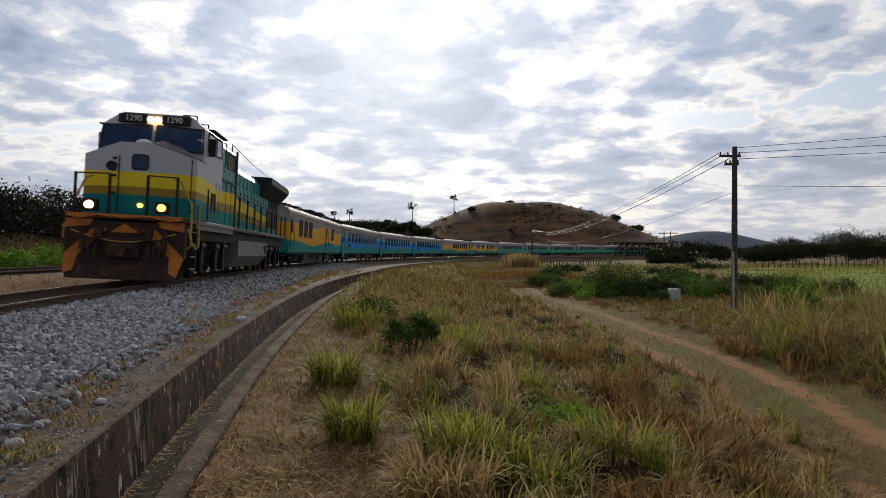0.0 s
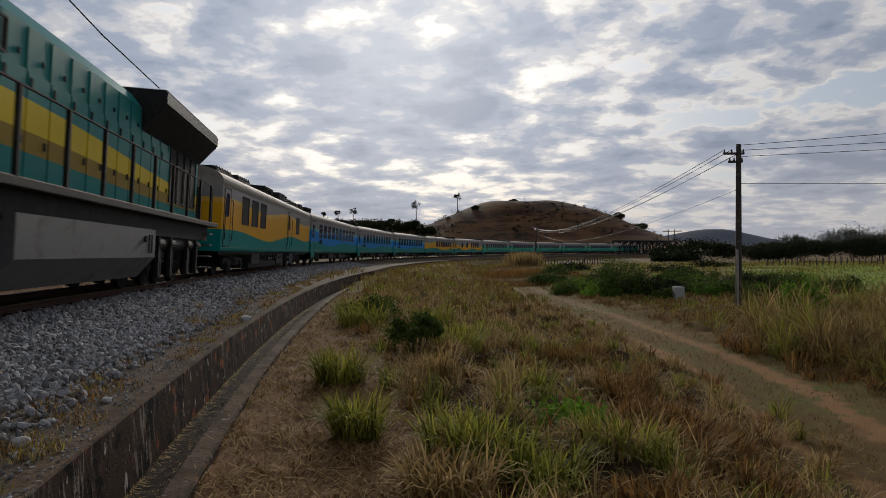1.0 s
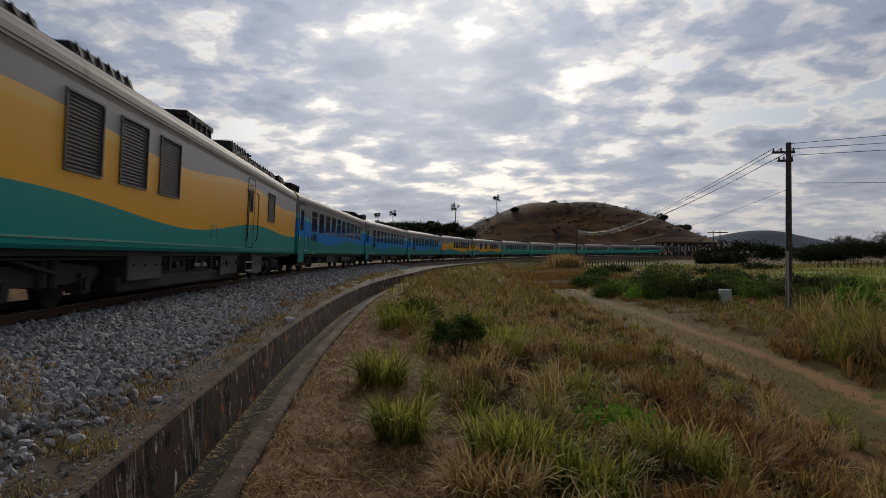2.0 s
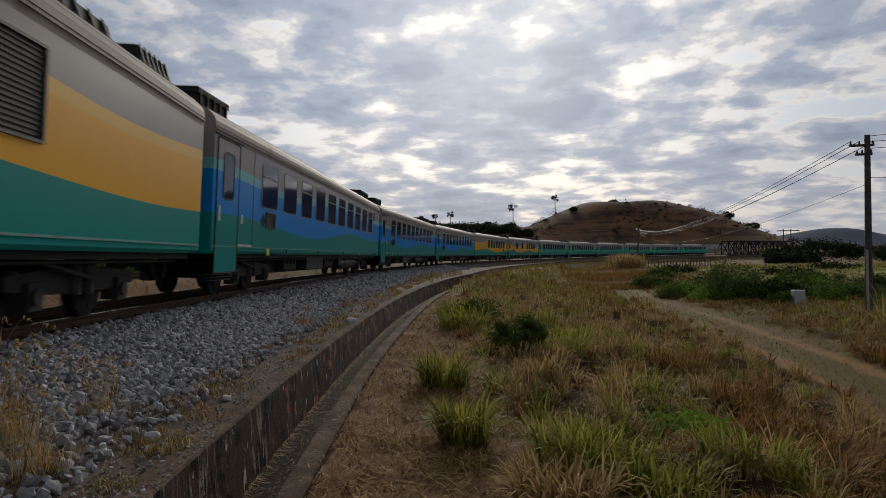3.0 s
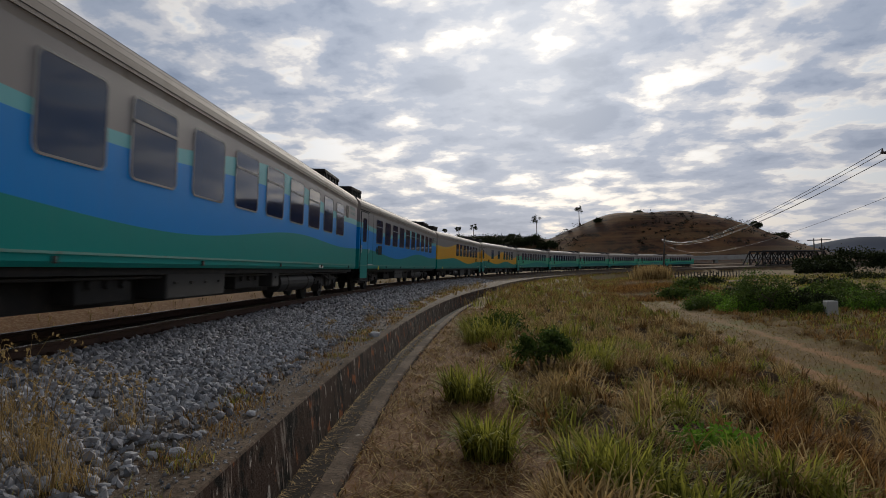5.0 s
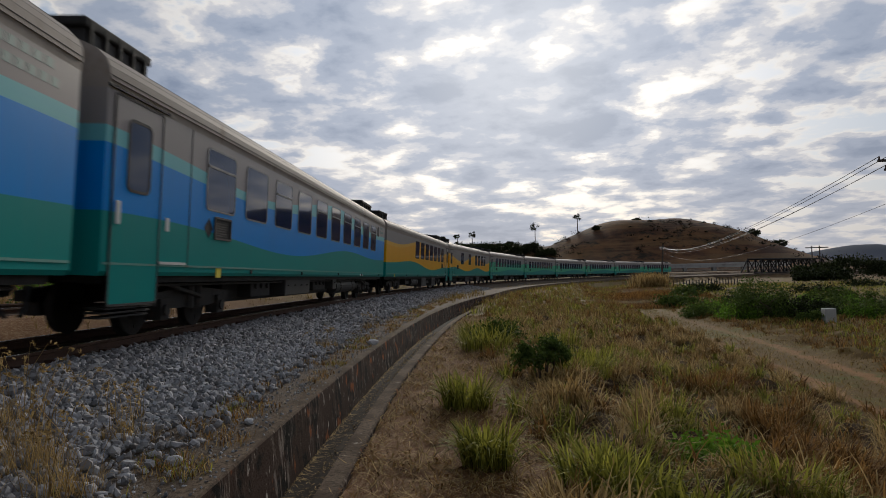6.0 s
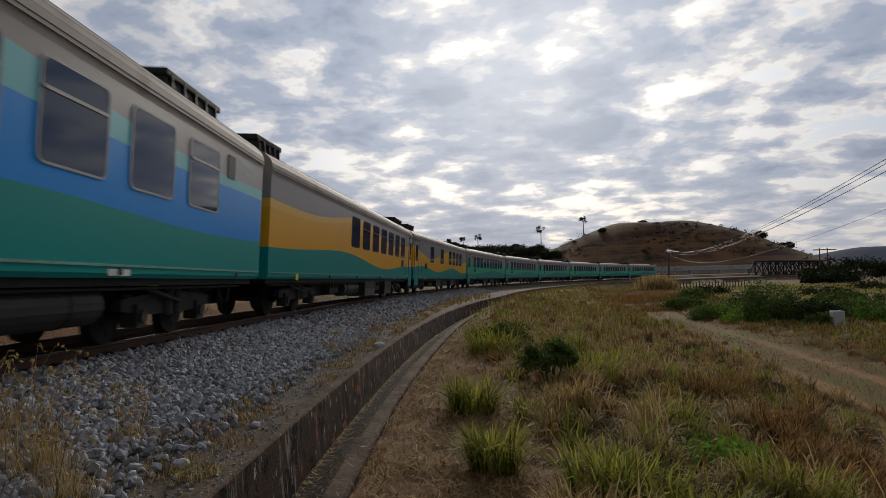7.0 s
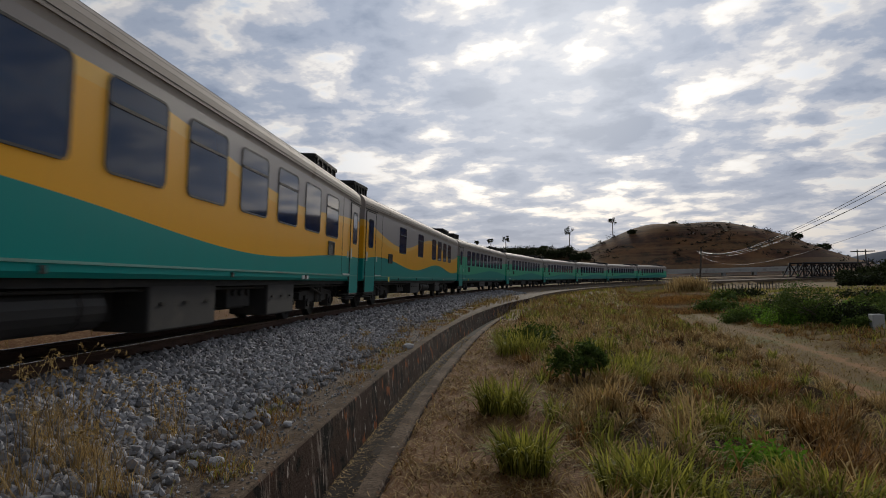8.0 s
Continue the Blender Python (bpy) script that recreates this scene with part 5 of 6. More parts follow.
def plant(name, x, y, height, spread, label, cat, leaf_mat, seed, trunk=0.3, clumps=26, per=160, leaf=0.12, flat=0.8, stems=1, group="", thick=1.0):
    """A tree or shrub: tapered trunk and limbs with a crown of many leaves in uneven clumps."""
    r = np.random.RandomState(seed)
    hub = new(name)
    z = float(ground_z(np.array([x]), np.array([y]))[0]) - 0.05
    hub.location = (x, y, z)
    tagged(hub, label, cat, group=group)
    bm = bmesh.new()
    cen = []
    for k in range(clumps):
        a, q = r.uniform(0, 6.283), math.sqrt(r.uniform(0.02, 1))
        hz = height * (trunk + (1 - trunk) * r.uniform(0.08, 0.95) * (1 - 0.45 * q * q))
        cen.append((spread / 2 * q * math.cos(a), spread / 2 * q * math.sin(a), hz))
    tops = []
    for k in range(stems):
        b = Vector((0.12 * spread * r.uniform(-1, 1) * (stems > 1), 0.12 * spread * r.uniform(-1, 1) * (stems > 1), 0))
        t = Vector((b.x * 2 + 0.05 * height * r.uniform(-1, 1), b.y * 2 + 0.05 * height * r.uniform(-1, 1), height * max(trunk, 0.25)))
        tube(bm, b, t, thick * height * 0.022 / math.sqrt(stems), 7, thick * height * 0.014 / math.sqrt(stems))
        tops.append(t)
    for k, c in enumerate(cen[: min(14, clumps)]):
        t = tops[k % stems]
        m = t.lerp(Vector(c), 0.5) + Vector((0, 0, 0.04 * height))
        tube(bm, t, m, height * 0.011, 5, height * 0.007)
        tube(bm, m, c, height * 0.007, 5, height * 0.002)
    part("trunk", bm, BARK, hub)
    pts = []
    cr = spread * 0.19 * (26 / max(clumps, 8)) ** 0.3
    for c in cen:
        q = r.normal(size=(per, 3)) * 0.5
        pts.append(np.array(c) + q * np.array([cr, cr, cr * flat]) * r.uniform(0.6, 1.3))
    v, f = leaves(np.concatenate(pts), leaf, seed)
    v[:, 2] = np.maximum(v[:, 2], 0.02)
    arrays("crown", v, f, leaf_mat, hub)
    return hub


# trees beyond the field
for k, (x, y, h, w) in enumerate([(74, 150, 4.5, 10), (84, 155, 6.5, 12), (92, 148, 7.5, 14), (101, 152, 7.0, 13), (110, 150, 6.6, 14), (120, 158, 7.2, 15), (131, 150, 7.8, 15)]):
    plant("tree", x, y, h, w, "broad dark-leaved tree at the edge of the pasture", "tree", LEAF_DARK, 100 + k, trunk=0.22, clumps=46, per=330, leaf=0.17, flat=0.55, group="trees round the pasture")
plant("bare_tree", 99, 148, 9.6, 9, "pale leafless tree with fine branches above the others", "tree", GRASS_DRY, 117, trunk=0.45, clumps=30, per=16, leaf=0.1, flat=0.7)
for k, (x, y, h, w) in enumerate([(88, 226, 7.0, 15), (98, 224, 5.2, 13), (106, 215, 4.8, 12), (80, 236, 5.0, 12), (64, 178, 3.2, 9), (58, 170, 2.6, 8)]):
    plant("tree", x, y, h, w, "distant dark green tree near the river", "tree", LEAF_DARK if k != 2 else LEAF_MID, 130 + k, trunk=0.2, clumps=36, per=90, leaf=0.4, flat=0.6, group="trees near the river")
# dark wooded bank behind the second track
for k in range(13):
    s = 24 + k * 3.6
    x, y, _ = beside(s, -21.0 - 2.5 * ((k * 7) % 3))
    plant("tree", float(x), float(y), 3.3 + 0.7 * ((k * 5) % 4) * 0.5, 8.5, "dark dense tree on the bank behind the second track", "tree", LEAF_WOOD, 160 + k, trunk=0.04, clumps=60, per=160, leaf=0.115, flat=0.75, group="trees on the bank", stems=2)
x, y, _ = beside(42.0, -25.0)
plant("bare_tree", float(x), float(y), 7.0, 4.6, "leafless tree with pale twigs on the bank", "tree", GRASS_DRY, 190, trunk=0.5, clumps=26, per=14, leaf=0.06, flat=0.7)
for k in range(11):
    s = 22 + k * 2.3
    x, y, _ = beside(s, -9.0 - 0.8 * ((k * 5) % 3))
    plant("shrub", float(x), float(y), 0.95 + 0.3 * ((k * 3) % 4) / 3, 2.4, "low leafy green weeds beside the second track", "shrub", GRASS_FRESH if k % 2 else LEAF_MID, 200 + k, trunk=0.05, clumps=22, per=60, leaf=0.08, stems=3, group="weeds by the track")
# shrubs of the rough pasture
SHRUBS = [(11.0, 41.5, 2.7, 3.2, LEAF_MID), (12.4, 42.6, 1.5, 2.6, LEAF_DARK), (8.6, 45.0, 1.2, 2.8, LEAF_MID), (14.3, 42.5, 1.2, 2.6, LEAF_DARK), (16.4, 42.5, 1.0, 2.8, LEAF_MID), (18.2, 41.0, 1.0, 2.6, LEAF_MID), (20.6, 44.0, 1.1, 3.0, LEAF_DARK), (12.6, 38.0, 0.7, 1.6, LEAF_MID), (16.6, 35.0, 0.8, 1.8, LEAF_MID), (13.4, 24.6, 1.75, 1.5, GRASS_FRESH), (24.0, 47.0, 0.9, 3.4, LEAF_MID), (9.0, 58.0, 1.1, 3.0, LEAF_MID), (15.0, 62.0, 0.9, 4.0, LEAF_DARK), (24.0, 66.0, 0.8, 4.0, LEAF_MID), (13.0, 78.0, 1.2, 4.0, LEAF_MID), (30.0, 88.0, 0.9, 5.0, LEAF_DARK), (19.5, 99.0, 1.2, 5.0, LEAF_DARK), (44.0, 108.0, 1.0, 6.0, LEAF_DARK)]
for k, (x, y, h, w, lm) in enumerate(SHRUBS):
    plant("shrub", x, y, h, w, "leafy green shrub in the rough pasture", "shrub", lm, 230 + k, trunk=0.06 if k else 0.2, clumps=34, per=120 if y < 50 else 60, leaf=0.065 if y < 50 else 0.14, stems=4, group="shrubs in the pasture")


_r = random.Random(77)
for k in range(30):
    x = 9.5 + 17 * (k % 15) / 14 + _r.uniform(-0.5, 0.5)
    y = (40.5 if k < 15 else 48.0) + 0.12 * x + _r.uniform(-1.2, 1.2)
    plant("shrub", x, y, _r.uniform(0.7, 1.25), _r.uniform(1.8, 2.8), "low leafy weeds in the rough pasture", "shrub", LEAF_MID if k % 3 else GRASS_FRESH, 600 + k, trunk=0.05, clumps=20, per=90, leaf=0.07, stems=4, group="weeds in the pasture")


def hill_tree(x, top, crown, label, seed, y=470.0):
    """Tall bare-stemmed tree with a small crown, on the ridge."""
    hub = new("tree")
    z = float(ground_z(np.array([x]), np.array([y]), False)[0]) - 0.3
    hub.location = (x, y, z)
    tagged(hub, label, "tree", group="trees on the hill")
    h = top - z
    bm = tube(bmesh.new(), (0, 0, 0), (0, 0, h * 0.8), 0.34, 7, 0.22)
    r = np.random.RandomState(seed)
    pts = []
    for k in range(9):
        c = np.array([crown * r.uniform(-0.5, 0.5), crown * r.uniform(-0.5, 0.5), h - crown * r.uniform(0.0, 0.85)])
        tube(bm, (0, 0, h * 0.72), c, 0.12, 5, 0.05)
        pts.append(c + r.normal(size=(40, 3)) * crown * 0.11)
    part("trunk", bm, BARK, hub)
    v, f = leaves(np.concatenate(pts), 0.42, seed)
    arrays("crown", v, f, LEAF_DARK, hub)


for x, top, crown, lab in ((-67.5, 33.6, 4.0, 0), (-78.5, 32.0, 3.4, 0), (-89.0, 31.0, 3.0, 0), (-21.8, 38.4, 5.2, 1), (8.2, 43.8, 4.6, 1)):
    hill_tree(x, top, crown, "tall thin tree with a sparse crown on the ridge" if lab else "small round-crowned palm on the ridge", int(abs(x)))
for k, (x, y, h, w) in enumerate([(-62, 420, 8, 16), (-52, 416, 8.5, 17), (-42, 421, 8, 16), (-32, 417, 8, 16), (-22, 421, 7, 15), (-13, 415, 5.5, 13), (-72, 422, 7, 16), (122, 460, 4, 6), (136, 455, 4.5, 8), (20, 448, 3, 4), (49, 476, 2.4, 5), (-40, 470, 2.5, 5)]):
    plant("tree", x, y, h, w, "dark tree on the slope of the dry hill", "tree", LEAF_DARK, 300 + k, trunk=0.1, clumps=34, per=60, leaf=0.6, flat=0.6, group="wood on the slope")


def hill_scrub():
    """Low dark bushes dotted over the dry hill."""
    r = np.random.RandomState(88)
    n = 260
    x, y = r.uniform(-60, 190, n), r.uniform(392, 456, n)
    keep = wavy(x, y, 50, 89) > -0.35
    x, y = x[keep], y[keep]
    z = ground_z(x, y, False)
    per = 26
    size = np.repeat(r.uniform(0.5, 1.7, len(x)) ** 1.3, per)[:, None]
    c = np.repeat(np.stack([x, y, z], 1), per, 0) + np.abs(r.normal(size=(len(x) * per, 3))) * [1, 1, 0.7] * size * np.where(r.uniform(size=(len(x) * per, 3)) < 0.5, [-1, -1, 1], 1)
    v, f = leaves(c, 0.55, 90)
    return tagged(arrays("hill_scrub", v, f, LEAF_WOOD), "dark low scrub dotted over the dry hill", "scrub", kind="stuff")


hill_scrub()


# ---- power line ----
def power_pole(x, y, top, r, label, arms=True, lean=0.0):
    hub = new("power_pole")
    z = float(ground_z(np.array([x]), np.array([y]))[0])
    hub.location = (x, y, z - 0.1)
    tagged(hub, label, "utility pole", group="poles of the power line")
    h = top - z + 0.1
    bm = tube(bmesh.new(), (0, 0, 0), (lean, 0, h), r, 12, r * 0.72)
    part("shaft", bm, POLE_WOOD, hub)
    part("foot_band", tube(bmesh.new(), (-r * 0.55, -r * 0.8, 0.2), (-r * 0.5, -r * 0.76, 3.0), r * 0.35, 8), POLE_PALE, hub)
    if arms:
        for zz, w in ((h - 0.45, 0.75), (h - 0.85, 0.5)):
            arm = part("cross_arm", boxed(lean - w, lean + w * 0.35, -0.06, 0.06, zz - 0.05, zz + 0.05), POLE_WOOD, hub)
            for dx in (-w + 0.06, -w * 0.45, w * 0.3):
                bm = tube(bmesh.new(), (lean + dx, 0, zz + 0.05), (lean + dx, 0, zz + 0.2), 0.05, 8, 0.03)
                part("insulator", bm, CERAMIC, arm)
    return hub


power_pole(14.1, 31.5, 5.9, 0.16, "tall dark weathered power pole with cross-arms", lean=0.1)
power_pole(19.6, 145.0, 6.7, 0.22, "distant leaning wooden telegraph pole", lean=0.6)
for x in (102.2, 105.2):
    power_pole(x, 300.0, 10.6, 0.28, "one of a pair of far wooden poles with a shared arm", arms=False)
arm = tagged(part("pole_beam", boxed(99.5, 108.5, 299.4, 299.6, 9.6, 10.0), POLE_WOOD), "wooden beam across the far pair of poles", "cross beam")


def wire(p, q, sag, r=0.014):
    pts = []
    for k in range(25):
        w = k / 24
        v = Vector(p).lerp(Vector(q), w)
        pts.append((v.x, v.y, v.z - 4 * sag * w * (1 - w)))
    ob = part("power_wire", pipe(bmesh.new(), pts, r, 5), WIRE)
    return tagged(ob, "thin black overhead power wire between poles", "wire", group="overhead wires")


for dx, z, zb in ((-0.65, 5.6, 6.3), (-0.3, 5.6, 6.3), (0.35, 5.6, 6.2), (-0.42, 5.2, 5.9)):
    wire((14.1 + dx, 31.5, z), (19.9 + dx, 145, zb), 2.0, 0.016)
for z, zr in ((5.85, 9.0), (5.6, 7.9), (5.3, 7.3)):
    wire((14.25, 31.5, z), (52, 33, zr), 0.12, 0.014)
wire((14.2, 31.5, 4.0), (52, 33, 4.2), 0.15, 0.012)
wire((14.1, 31.5, 3.7), (20.2, 145, 5.2), 2.2, 0.01)
for w in (0.42, 0.6, 0.72):
    x, y = 13.7 + 5.8 * w, 31.5 + 113.5 * w
    z = 5.5 + 0.7 * w - 8 * w * (1 - w)
    bm = pipe(bmesh.new(), [(x - 0.25, y, z), (x + 0.5, y, z)], 0.05, 6)
    pipe(bm, [(x + 0.12, y, z - 0.35), (x + 0.12, y, z + 0.3)], 0.04, 6)
    tagged(part("line_spacer", bm, WIRE), "dark spacer clipped across the power wires", "line spacer")


# ---- fences ----
def fence(x0, y0, x1, y1, n, h, seed, label):
    hub = new("fence")
    tagged(hub, label, "fence")
    r = random.Random(seed)
    first = None
    tops = []
    for k in range(n):
        w = k / (n - 1)
        x, y = x0 + (x1 - x0) * w, y0 + (y1 - y0) * w
        z = float(ground_z(np.array([x]), np.array([y]))[0])
        m = pose(x, y, z - 0.1, r.uniform(-4, 4), r.uniform(-5, 5), r.uniform(0, 90)) @ Matrix.Diagonal((1, 1, r.uniform(0.85, 1.1), 1))
        if first is None:
            first = part("post", tube(bmesh.new(), (0, 0, 0), (0, 0, h), 0.11, 6, 0.09), POLE_WOOD, hub)
            first.matrix_basis = m
        else:
            again(first, m)
        tops.append((x, y, z))
    for f in (0.45, 0.8):
        part("wire", pipe(bmesh.new(), [(a, b, c + h * f) for a, b, c in tops], 0.012, 4), WIRE, hub)


fence(19.5, 128.0, 34.0, 142.0, 22, 1.6, 1, "old pasture fence of dark wooden posts and wire")
fence(55.0, 112.0, 84.0, 116.0, 26, 1.5, 2, "far pasture fence of thin wooden posts")
box_ = tagged(part("concrete_block", boxed(13.05, 13.6, 37.2, 37.8, -2.1, -1.3, bevel=0.04), PALE_CONCRETE), "pale weathered concrete block among the weeds", "concrete block")


# ---- steel railway bridge ahead and the pale road bridge beyond ----
def truss_bridge():
    hub = new("truss_bridge")
    tagged(hub, "sooty steel truss railway bridge over the river", "bridge")
    s0, s1, n, h = 292.0, 354.0, 10, 5.6
    for u in (-2.6, 2.6):
        pts = [beside(s0 + (s1 - s0) * k / n, u) for k in range(n + 1)]
        lo = [Vector((float(a), float(b), -0.3)) for a, b, _ in pts]
        hi = [v + Vector((0, 0, h)) for v in lo]
        for p, q in zip(lo, lo[1:]):
            part("bottom_chord", tube(bmesh.new(), p, q, 0.34, 4), TRUSS, hub)
        for p, q in zip(hi[1:-1], hi[2:-1]):
            part("top_chord", tube(bmesh.new(), p, q, 0.34, 4), TRUSS, hub)
        for k in range(1, n):
            part("upright", tube(bmesh.new(), lo[k], hi[k], 0.28, 4), TRUSS, hub)
        for k in range(n):
            a, b = (lo[k], hi[k + 1]) if k < n / 2 else (hi[k], lo[k + 1])
            part("diagonal", tube(bmesh.new(), a, b, 0.34, 4), TRUSS, hub)
            if 0 < k < n - 1:
                part("diagonal", tube(bmesh.new(), hi[k], lo[k + 1], 0.24, 4) if k < n / 2 else tube(bmesh.new(), lo[k], hi[k + 1], 0.24, 4), TRUSS, hub)
    for k in range(1, n):
        a, b = beside(s0 + (s1 - s0) * k / n, -2.6), beside(s0 + (s1 - s0) * k / n, 2.6)
        part("cross_beam", tube(bmesh.new(), (float(a[0]), float(a[1]), h - 0.3), (float(b[0]), float(b[1]), h - 0.3), 0.14, 4), TRUSS, hub)
    for k in (0, 5, 10):
        x, y, _ = beside(s0 + (s1 - s0) * k / n, 0.0)
        part("pier", boxed(float(x) - 2.5, float(x) + 2.5, float(y) - 1.2, float(y) + 1.2, -4.0, -0.5), PALE_CONCRETE, hub)


def road_bridge():
    hub = new("road_bridge")
    tagged(hub, "pale concrete road bridge at the foot of the hill", "bridge")
    y = 345.0
    part("deck", boxed(26, 108, y, y + 7, 2.8, 4.2), PALE_CONCRETE, hub)
    part("parapet", boxed(26, 108, y - 0.3, y, 4.2, 5.0), PALE_CONCRETE, hub)
    for k in range(6):
        part("pier", boxed(30 + 14 * k, 31.6 + 14 * k, y + 1, y + 6, -3, 2.8), PALE_CONCRETE, hub)


truss_bridge()
road_bridge()


# ---- grass ----
def off_road(x, y):
    return 1 - 0.9 * np.exp(-((x - road_x(y)) / 1.55) ** 4)


def tall(y, a=0.007, b=0.0006):
    return a + b * np.clip(y, 0, 200)


def sow(name, label, n, area, seed, keep, near, length, width, lean, material, flat=0.0):
    p = scatter(n, *area, seed, keep, near)
    ob = blades(name, p, length if not callable(length) else length(p[:, 1]), tall(p[:, 1], width), lean, material, seed, flat)
    return tagged(ob, label, "grass", kind="stuff")


def clumps(name, label, n, per, area, seed, keep, near, length, radius, width, lean, material):
    """Grass in clumps: blades that arch out from many small centres of uneven size."""
    c = scatter(n, *area, seed, keep, near)
    r = np.random.RandomState(seed + 900)
    m = len(c)
    size = np.repeat(r.uniform(0.45, 1.25, m), per)
    a = r.uniform(0, 6.283, m * per)
    q = radius * size * np.sqrt(r.uniform(0, 1, m * per))
    p = np.repeat(c, per, 0)
    p[:, 0] += q * np.cos(a)
    p[:, 1] += q * np.sin(a)
    p[:, 2] = ground_z(p[:, 0], p[:, 1]) - 0.01
    far = p[:, 1]
    ob = blades(name, p, length * size, tall(far, width), lean, material, seed, 0.0, a, True)
    return tagged(ob, label, "grass", kind="stuff")


def on_path(x, y, s, u):
    return ((u > curb_u(s) + 0.16) & (u < 8.0)) * (1 - 0.75 * step(u, 6.4, 7.6)) * (0.35 + 0.65 * step(wavy(x, y, 1.3, 11), -0.6, 0.5))


def on_bank(x, y, s, u):
    return (u > 6.1) * (x < 6.2) * step(u, 6.0, 7.2) * off_road(x, y)


def patch(size, seed, lo, hi):
    return lambda x, y: step(wavy(x, y, size, seed), lo, hi)


green_p, brown_p = patch(3.4, 12, -0.15, 0.55), patch(2.6, 14, 0.0, 0.6)
sow("dry_straw", "dead straw lying on the trodden path", 60000, (-7, 2, 0.6, 30), 1, on_path, 2.0, 0.36, 0.008, 0.92, GRASS_DRY, 0.7)
sow("dead_grass", "red-brown dead grass lying on the path", 70000, (-7, 2, 0.6, 30), 2, on_path, 2.0, 0.34, 0.008, 0.92, GRASS_BROWN, 0.7)
BANK = (-6, 6.2, 1.0, 60)
MAT_AREA = (-6, 6.2, 1.0, 34)
clumps("dry_grass", "long draping straw-coloured grass mats on the bank", 2300, 50, MAT_AREA, 3, lambda x, y, s, u: on_bank(x, y, s, u) * (0.25 + 0.75 * patch(2.2, 15, -0.2, 0.5)(x, y)), 1.7, 0.46, 0.15, 0.008, 1.15, GRASS_DRY)
clumps("dead_grass", "long matted red-brown grass clumps on the bank", 2300, 46, BANK, 4, lambda x, y, s, u: on_bank(x, y, s, u) * (0.3 + 0.7 * brown_p(x, y)), 1.8, 0.36, 0.13, 0.009, 1.1, GRASS_BROWN)
clumps("green_grass", "arching green grass clumps on the bank", 2100, 46, BANK, 5, lambda x, y, s, u: on_bank(x, y, s, u) * (0.06 + 0.94 * green_p(x, y)), 1.7, 0.40, 0.11, 0.010, 1.0, GRASS_GREEN)
sow("dead_grass", "thin dead grass litter on the bank", 36000, BANK, 18, on_bank, 1.9, 0.26, 0.007, 0.9, GRASS_DRY, 0.55)
sow("short_grass", "short worn grass along the dirt track", 46000, (3, 13, 5, 80), 6, lambda x, y, s, u: (u > 8) * 0.95 * (1 - 0.75 * np.exp(-((np.abs(x - road_x(y)) - 0.85) / 0.45) ** 2)), 1.6, 0.10, 0.008, 0.85, GRASS_GOLD)
VERGE = (7, 20, 8, 60)
clumps("verge_grass", "brown verge grass clumps beside the dirt track", 2300, 15, VERGE, 7, lambda x, y, s, u: step(x - road_x(y), 1.3, 2.6), 1.5, 0.3, 0.2, 0.009, 1.0, GRASS_BROWN)
clumps("verge_grass", "dry golden verge grass clumps beside the dirt track", 1500, 15, VERGE, 8, lambda x, y, s, u: step(x - road_x(y), 1.8, 3.2) * step(wavy(x, y, 5, 37), -0.4, 0.4), 1.5, 0.32, 0.2, 0.009, 1.0, GRASS_GOLD)
clumps("verge_grass", "green weeds among the verge grass", 1500, 16, VERGE, 19, lambda x, y, s, u: step(x - road_x(y), 2.4, 4.2) * step(wavy(x, y, 6, 38), -0.1, 0.5), 1.5, 0.34, 0.2, 0.012, 1.0, GRASS_GREEN)


def in_cane(x, y, s, u, lead=0.0):
    return step(x - 8.9 + lead, 0.0, 0.5) * step(x - 8.4 - 0.5 * (y - 18.6) + lead, 0.0, 0.7)


CANES = (8, 22, 12.5, 29)
clumps("cane_grass", "tall straw-coloured cane grass in dense stands", 240, 110, CANES, 9, lambda x, y, s, u: in_cane(x, y, s, u) * step(wavy(x, y, 3, 31), -0.6, 0.2), 1.0, 1.6, 0.32, 0.011, 1.15, GRASS_DRY)
clumps("cane_grass", "tall golden cane grass among the stands", 150, 90, CANES, 26, lambda x, y, s, u: in_cane(x, y, s, u), 1.0, 1.5, 0.32, 0.011, 1.1, GRASS_GOLD)
clumps("cane_grass", "tall green cane grass among the golden stands", 230, 80, CANES, 10, lambda x, y, s, u: in_cane(x, y, s, u) * step(wavy(x, y, 3, 32), -0.2, 0.4), 1.0, 1.5, 0.32, 0.012, 1.1, GRASS_GREEN)
clumps("cane_grass", "brown dead cane grass at the foot of the stands", 420, 34, CANES, 20, lambda x, y, s, u: in_cane(x, y, s, u, 0.9), 1.0, 0.6, 0.3, 0.014, 1.0, GRASS_BROWN)
sow("pasture_grass", "rough green pasture grass", 50000, (7, 90, 24, 150), 13, lambda x, y, s, u: (u > 14) * step(x - road_x(y), 2.2, 4.5) * step(wavy(x, y, 18, 33), -0.7, 0.2), 1.5, lambda y: 0.34 + 0.001 * y, 0.016, 0.7, GRASS_GREEN)
sow("pasture_grass", "dry tufts in the rough pasture", 32000, (7, 90, 24, 150), 14, lambda x, y, s, u: (u > 14) * step(x - road_x(y), 2.0, 4.0) * step(wavy(x, y, 14, 34), -0.1, 0.5), 1.5, lambda y: 0.42 + 0.001 * y, 0.016, 0.7, GRASS_GOLD)
sow("slope_grass", "dry grass on the railway slope", 42000, (-12, 30, 34, 170), 15, lambda x, y, s, u: (u > 3.1) * (u < 16) * step(wavy(x, y, 9, 35), -0.9, 0.2), 1.6, 0.5, 0.012, 0.6, GRASS_GOLD)
